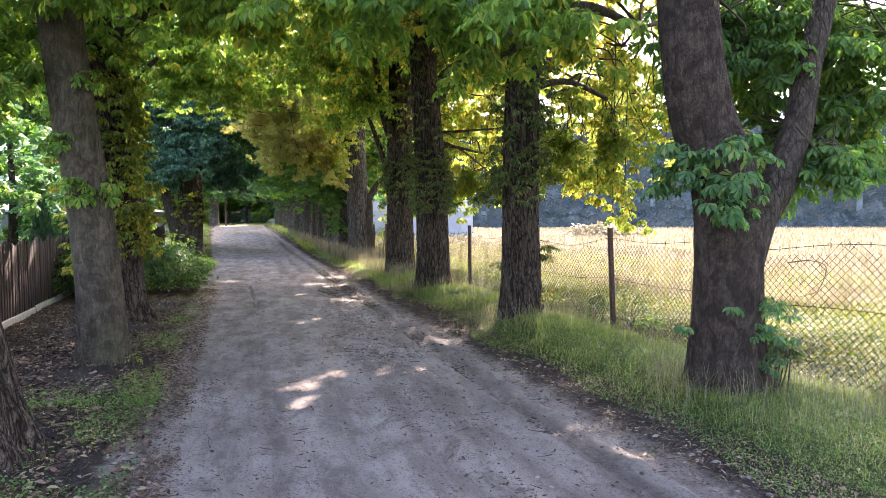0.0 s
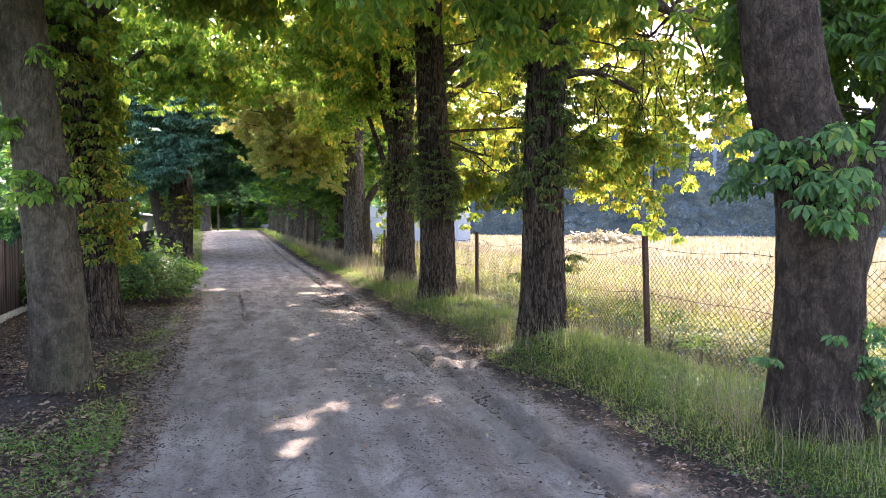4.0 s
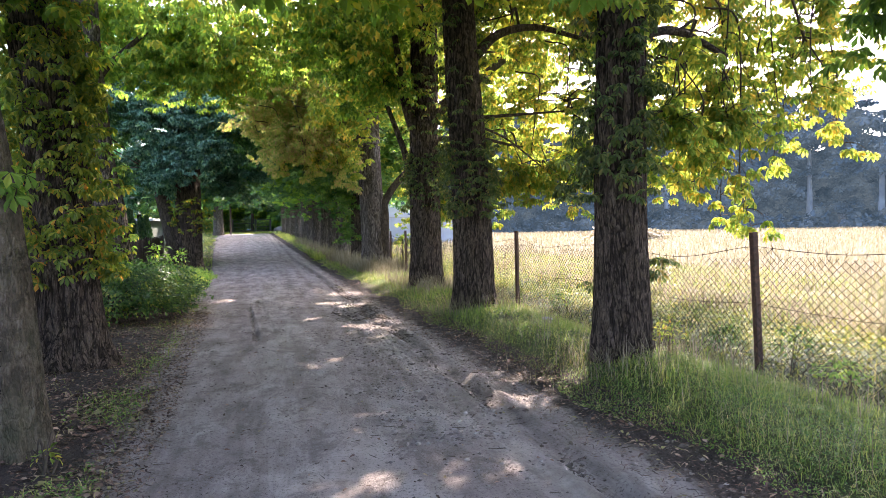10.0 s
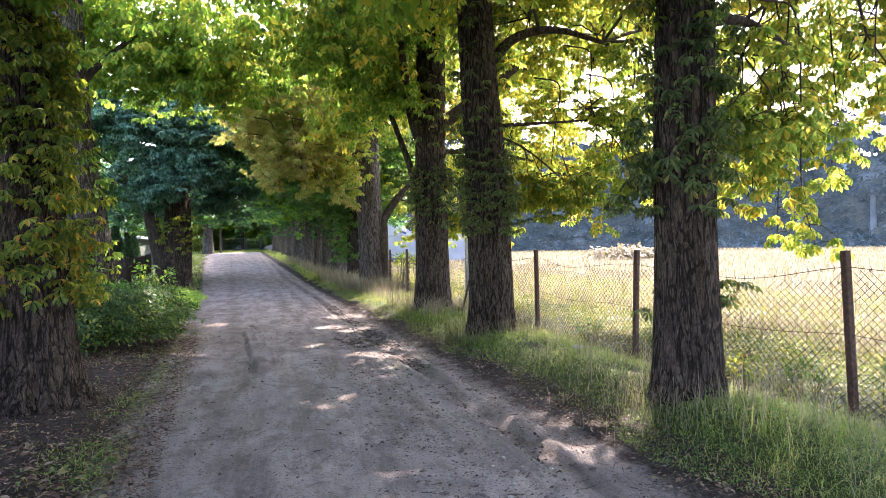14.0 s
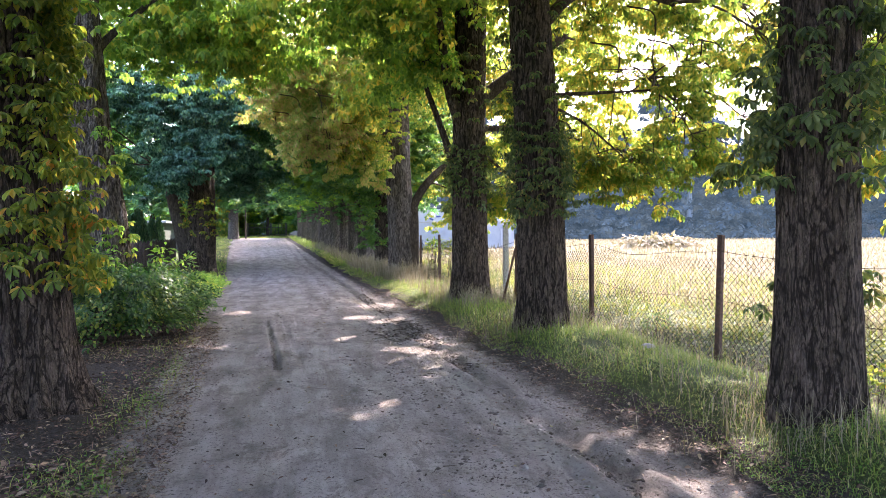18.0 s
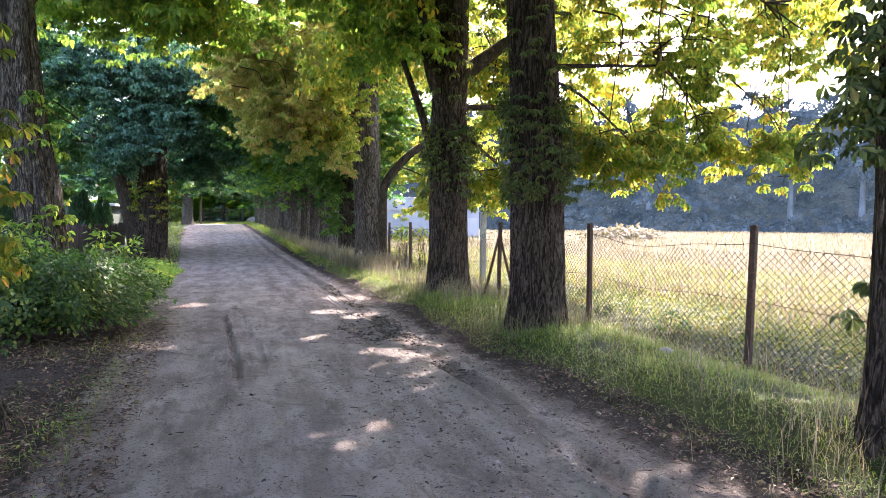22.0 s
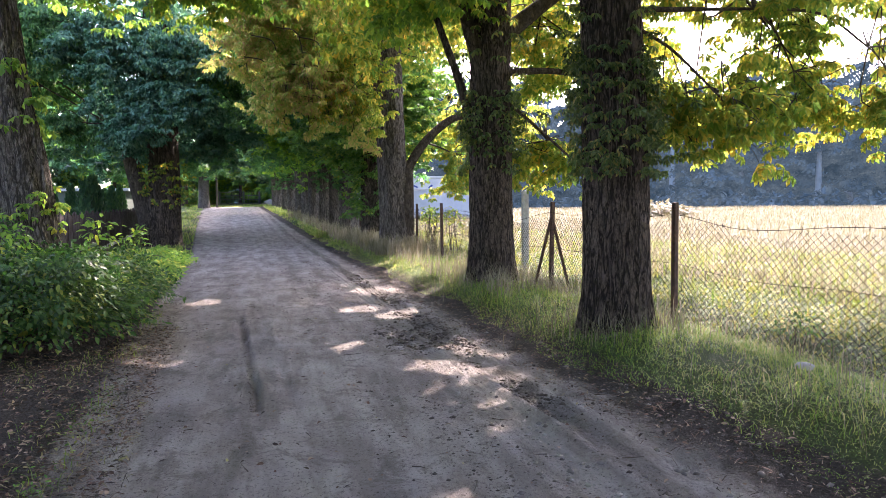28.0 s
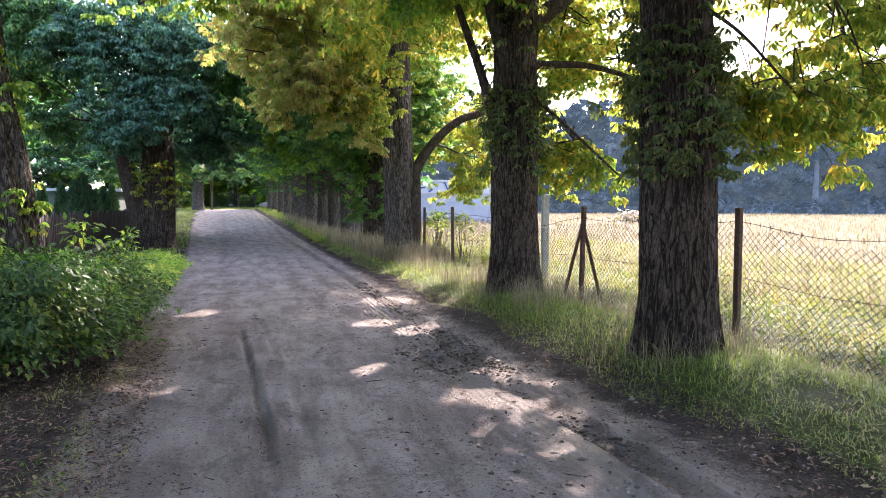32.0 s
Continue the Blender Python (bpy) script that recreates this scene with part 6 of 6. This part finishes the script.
pile = Pile()
x, y = spread(rng, 26000, 0.8, 9, lambda y: edge_right(y) - 0.02 + 0.14 * np.sin(y * 1.7) * np.sin(y * 0.61), lambda y: edge_right(y) + 1.3, 0.0)
pile.add(*small_leaves(x, y, 0.03 + 0.06 * np.clip(lumps(x * 2, y * 2, 0.8, 6) + 0.4, 0, 1), rng, 0.10, 0.30))
stuff("verge_weeds", "low green clover and weeds along the grassy verge", "weeds", pile.mesh("verge_weeds", VERGE_WEED))

pile = Pile()
x, y = spread(rng, 5000, 3.5, 40, lambda y: edge_right(y) + 0.35, lambda y: fence_x(y) + 0.3, 0.25)
pile.add(*blades(x, y, rng.uniform(0.2, 0.5, len(x)), rng, 0.0013 + 0.00012 * y, 0.45))
x, y = spread(rng, 6000, 16, 40, lambda y: edge_right(y) + 0.6, lambda y: fence_x(y) + 0.2, 0.1)
pile.add(*blades(x, y, rng.uniform(0.2, 0.6, len(x)), rng, 0.002 + 0.0001 * y, 0.9))
for tx, ty, tr in ((4.245, 4.82, 0.3), (3.87, 9.08, 0.33), (3.77, 14.44, 0.37), (3.88, 19.1, 0.42), (3.72, 27.8, 0.6)):
    n = 420
    a, d = rng.uniform(0, 6.28, n), tr + 0.08 + rng.gamma(2, 0.14, n)
    pile.add(*blades(tx + d * np.cos(a), ty + d * np.sin(a), rng.uniform(0.15, 0.5, n), rng, 0.0012 + 0.00012 * ty, 0.7))
x, y = spread(rng, 9000, 26, 62, lambda y: edge_right(y) + 0.55, lambda y: edge_right(y) + 2.4, 0.0)
pile.add(*blades(x, y, rng.uniform(0.3, 0.8, len(x)), rng, 0.006, 0.6))
stuff("dry_stalks", "pale dry grass stalks between the trunks", "grass", pile.mesh("dry_stalks", STRAW))

pile = Pile()
x, y = spread(rng, 70000, 1.0, 40, lambda y: fence_x(y) + 0.05, lambda y: fence_x(y) + 12.0 - 0.1 * y, -0.3)
pile.add(*blades(x, y, rng.gamma(4, 0.048, len(x)), rng, 0.0020 + 0.00022 * y, 1.4))
x, y = spread(rng, 70000, 2.0, 34, lambda y: fence_x(y) + 0.02, lambda y: fence_x(y) + 8.0, 0.0)
a = rng.uniform(0, 6.28, len(x))
tuft = 0.12 + 0.35 * np.clip(lumps(x * 1.4, y * 1.4, 0.8, 6), 0, 1)
p = np.stack([x, y, height(x, y) + rng.uniform(0.03, 1, len(x)) * tuft], 1)
out = np.stack([np.cos(a), np.sin(a), rng.normal(-0.1, 0.35, len(x))], 1)
pile.add(*scatter(LEAF_OVATE, p, out, unit(np.array((0, 0, 1.0)) + rng.normal(0, 0.35, (len(x), 3))), rng.uniform(0.3, 0.75, len(x))))
stuff("meadow_grass", "tall sunlit yellow-green meadow grass behind the fence", "grass", pile.mesh("meadow_grass", MEADOW))

pile = Pile()
n = 80000
dist = 8 + 120 * rng.uniform(0, 1, n) ** 1.5
ang = radians(3) + radians(68) * rng.uniform(0, 1, n)
x, y = 4.5 + dist * np.sin(ang), 2 + dist * np.cos(ang)
ok = x > fence_x(np.minimum(y, 60)) + 2.5
x, y, dist = x[ok], y[ok], dist[ok]
pile.add(*blades(x, y, rng.uniform(0.2, 0.55, len(x)), rng, 0.0025 + 0.00045 * dist, 1.0))
stuff("field_grass", "ripe straw-coloured grass of the open field", "grass", pile.mesh("field_grass", STRAW))

# weeds and leaf litter on the house side
pile = Pile()
x, y = spread(rng, 16000, 1.0, 22, lambda y: edge_left(y) - 0.95, lambda y: edge_left(y) + 0.1, 0.45)
pile.add(*blades(x, y, rng.gamma(4, 0.017, len(x)) + 0.02, rng, 0.0022, 1.3))
stuff("left_verge_grass", "thin trampled grass between track and trunks", "grass", pile.mesh("left_verge_grass", GRASS))

pile = Pile()
for n, y0, y1, le_, ri_, cl, tall in ((15000, 1.2, 6.4, lambda y: edge_left(y) - 1.1, lambda y: edge_left(y) + 0.12, -0.1, 0.13), (6500, 6.0, 14, lambda y: edge_left(y) - 0.75, lambda y: edge_left(y) + 0.05, 0.45, 0.07)):
    x, y = spread(rng, n, y0, y1, le_, ri_, cl)
    pile.add(*small_leaves(x, y, tall, rng, 0.12, 0.42))
stuff("ground_weeds", "low green weeds beside the near trunks", "weeds", pile.mesh("ground_weeds", VERGE_WEED))


def litter(n, y0, y1, le_, ri_, clump, lo, hi, rng, shape=LEAF_OVATE):
    x, y = spread(rng, n, y0, y1, le_, ri_, clump)
    p = np.stack([x, y, height(x, y) + rng.uniform(0.004, 0.025, len(x))], 1)
    a = rng.uniform(0, 6.28, len(x))
    out = np.stack([np.cos(a), np.sin(a), rng.normal(0, 0.2, len(x))], 1)
    return scatter(shape, p, out, unit(np.array((0, 0, 1.0)) + rng.normal(0, 0.35, (len(x), 3))), rng.uniform(lo, hi, len(x)))


pile = Pile()
pile.add(*litter(52000, 1.5, 17, lambda y: edge_left(y) - 3.0, lambda y: edge_left(y) + 0.35, -0.5, 0.15, 0.62, rng))
pile.add(*litter(13000, 1.5, 10, lambda y: edge_left(y) - 2.4, lambda y: edge_left(y) + 0.1, -0.2, 0.45, 1.05, rng))
pile.add(*litter(38000, 1.5, 17, lambda y: edge_left(y) - 2.6, lambda y: edge_left(y) + 0.4, -0.5, 0.3, 1.0, rng, SLIVER))
pile.add(*litter(9000, 1.5, 24, lambda y: edge_right(y) - 0.6, lambda y: edge_right(y) + 0.3, 0.0, 0.3, 0.9, rng, SLIVER))
pile.add(*litter(4500, 1.5, 30, lambda y: edge_right(y) - 0.45, lambda y: edge_right(y) + 0.25, -0.2, 0.2, 0.6, rng))
pile.add(*litter(2400, 1.5, 34, lambda y: edge_left(y) + 0.2, lambda y: edge_right(y) - 0.2, -1.0, 0.2, 0.55, rng))
pile.add(*litter(3200, 2.0, 24, lambda y: edge_left(y) + 0.2, lambda y: edge_right(y) - 0.3, 0.3, 0.15, 0.45, rng, SLIVER))
for cx, cy in ((2.98, 10.2), (3.02, 9.1), (2.92, 12.1), (3.1, 7.6)):
    x, y = cx + rng.normal(0, 0.10, 60), cy + rng.normal(0, 0.2, 60)
    a = rng.uniform(0, 6.28, 60)
    out = np.stack([np.cos(a), np.sin(a), rng.normal(0, 0.3, 60)], 1)
    pile.add(*scatter(LEAF_OVATE, np.stack([x, y, height(x, y) + rng.uniform(0.005, 0.03, 60)], 1), out, unit(np.array((0, 0, 1.0)) + rng.normal(0, 0.4, (60, 3))), rng.uniform(0.3, 0.7, 60)))
stuff("fallen_leaves", "brown curled fallen leaves under the trees", "leaf litter", pile.mesh("fallen_leaves", LITTER))


def stones(n, y0, y1, rng, lo, hi, clump=0.0, le_=None, ri_=None):
    """Small angular stones pressed into the track."""
    tv = np.array([(1, 0, 0), (0, 1, 0), (-1, 0, 0), (0, -1, 0), (0, 0, 1), (0, 0, -1)], float)
    tf = np.array([(0, 1, 4), (1, 2, 4), (2, 3, 4), (3, 0, 4), (1, 0, 5), (2, 1, 5), (3, 2, 5), (0, 3, 5)])
    x, y = spread(rng, n, y0, y1, le_ or (lambda y: edge_left(y) + 0.1), ri_ or (lambda y: edge_right(y) + 0.05), clump)
    n = len(x)
    s = lo + (hi - lo) * rng.uniform(0, 1, n) ** 4
    z = height(x, y)
    v = tv[None] * rng.uniform(0.7, 1.3, (n, len(tv), 1)) * (s[:, None] * np.stack([rng.uniform(0.7, 1.4, n), rng.uniform(0.7, 1.4, n), rng.uniform(0.4, 0.7, n)], 1))[:, None, :]
    v = v + np.stack([x, y, z + s * 0.15], 1)[:, None, :]
    return v.reshape(-1, 3), (tf[None] + (np.arange(n) * len(tv))[:, None, None]).reshape(-1, 3)


pile = Pile()
pile.add(*stones(16000, 1.0, 24, rng, 0.0022, 0.010, 0.5))
pile.add(*stones(900, 7.5, 13, rng, 0.008, 0.030, 0.0, lambda y: 1.1 + 0 * y, lambda y: 2.3 - 0.02 * y))
pile.add(*stones(5000, 4.0, 22, rng, 0.003, 0.014, 0.2, lambda y: edge_left(y), lambda y: 0.45 - 0.057 * y))
pile.add(*stones(2600, 1.0, 26, rng, 0.004, 0.022, 0.0, lambda y: 1.2 - 0.04 * y, lambda y: 2.4 - 0.04 * y))
pile.add(*stones(1200, 14.7, 18.5, rng, 0.005, 0.024, 0.0, lambda y: 1.2 + 0 * y, lambda y: 2.4 + 0 * y))
pile.add(*stones(1500, 2.0, 20, rng, 0.005, 0.028, 0.0, lambda y: edge_right(y) - 0.6, lambda y: edge_right(y) + 0.1))
stuff("track_stones", "small grey stones and clods strewn over the track", "stones", pile.mesh("track_stones", PEBBLE))

pile = Pile()
pile.add(*stones(24000, 1.0, 20, rng, 0.004, 0.014, 0.4, lambda y: 2.50 - 0.04 * y, lambda y: edge_right(y) + 0.15))
pile.add(*stones(7000, 1.0, 20, rng, 0.003, 0.014, 0.5, lambda y: 1.1 - 0.04 * y, lambda y: 1.9 - 0.04 * y))
pile.add(*stones(10000, 2.0, 20, rng, 0.004, 0.014, 0.3, lambda y: edge_left(y) - 0.3, lambda y: edge_left(y) + 0.7))
pile.add(*stones(2400, 14.9, 17.6, rng, 0.005, 0.036, 0.2, lambda y: 1.25 + 0 * y, lambda y: 2.25 + 0 * y))
pile.add(*stones(500, 13.0, 17.5, rng, 0.003, 0.010, -9, lambda y: 0.57 - 0.057 * y, lambda y: 0.63 - 0.057 * y))
pile.add(*stones(9000, 2.0, 22, rng, 0.005, 0.030, 0.1, lambda y: 2.44 - 0.04 * y, lambda y: 2.72 - 0.04 * y))
pile.add(*stones(9000, 1.5, 18, rng, 0.004, 0.022, 0.0, lambda y: edge_left(y) - 2.8, lambda y: edge_left(y) + 0.3))
stuff("track_clods", "dark crumbs of earth along the ruts and edges of the track", "earth", pile.mesh("track_clods", CLOD))

pile = Pile()
x, y = spread(rng, 320, 1.5, 20, lambda y: edge_left(y), lambda y: edge_right(y) + 0.1)
x2, y2 = spread(rng, 1500, 1.5, 16, lambda y: edge_left(y) - 2.4, lambda y: edge_left(y) + 0.2)
x, y = np.concatenate([x, x2]), np.concatenate([y, y2])
for xx, yy in zip(x, y):
    a, length = rng.uniform(0, 6.28), rng.gamma(3, 0.012)
    d = np.array((math.cos(a), math.sin(a), 0)) * length
    q = np.array((xx, yy, ground_at(xx, yy) + 0.008))
    pile.add(*tube(np.array([q - d, q + rng.normal(0, 0.1, 3) * (length, length, 0), q + d]), [0.004, 0.003, 0.0015], 4))
stuff("fallen_twigs", "short dry twigs lying on track and verge", "twigs", pile.mesh("fallen_twigs", TWIG))

log = thing("fallen_branch", "bare fallen branch lying at the shrub's foot", "branch", (-2.5, 15.2, ground_at(-2.5, 15.2)))
pl = Pile()
pl.add(*tube(smooth_path([(-0.75, -0.55, 0.03), (-0.3, -0.1, 0.06), (0.2, 0.15, 0.05), (0.75, 0.5, 0.03)], 6), np.linspace(0.055, 0.03, 19), 8))
part_of("stem", pl.mesh("stem", BARK_LIMB, True), log)
stick = thing("dead_stem", "thin dead stem standing in the litter", "branch", (-2.55, 13.9, ground_at(-2.55, 13.9)))
pl = Pile()
pl.add(*tube(smooth_path([(0.0, 0, -0.05), (-0.02, 0, 0.35), (-0.1, 0, 0.8), (-0.05, 0, 1.15)], 5), np.linspace(0.022, 0.008, 16), 7))
part_of("stem", pl.mesh("stem", BARK_LIMB, True), stick)
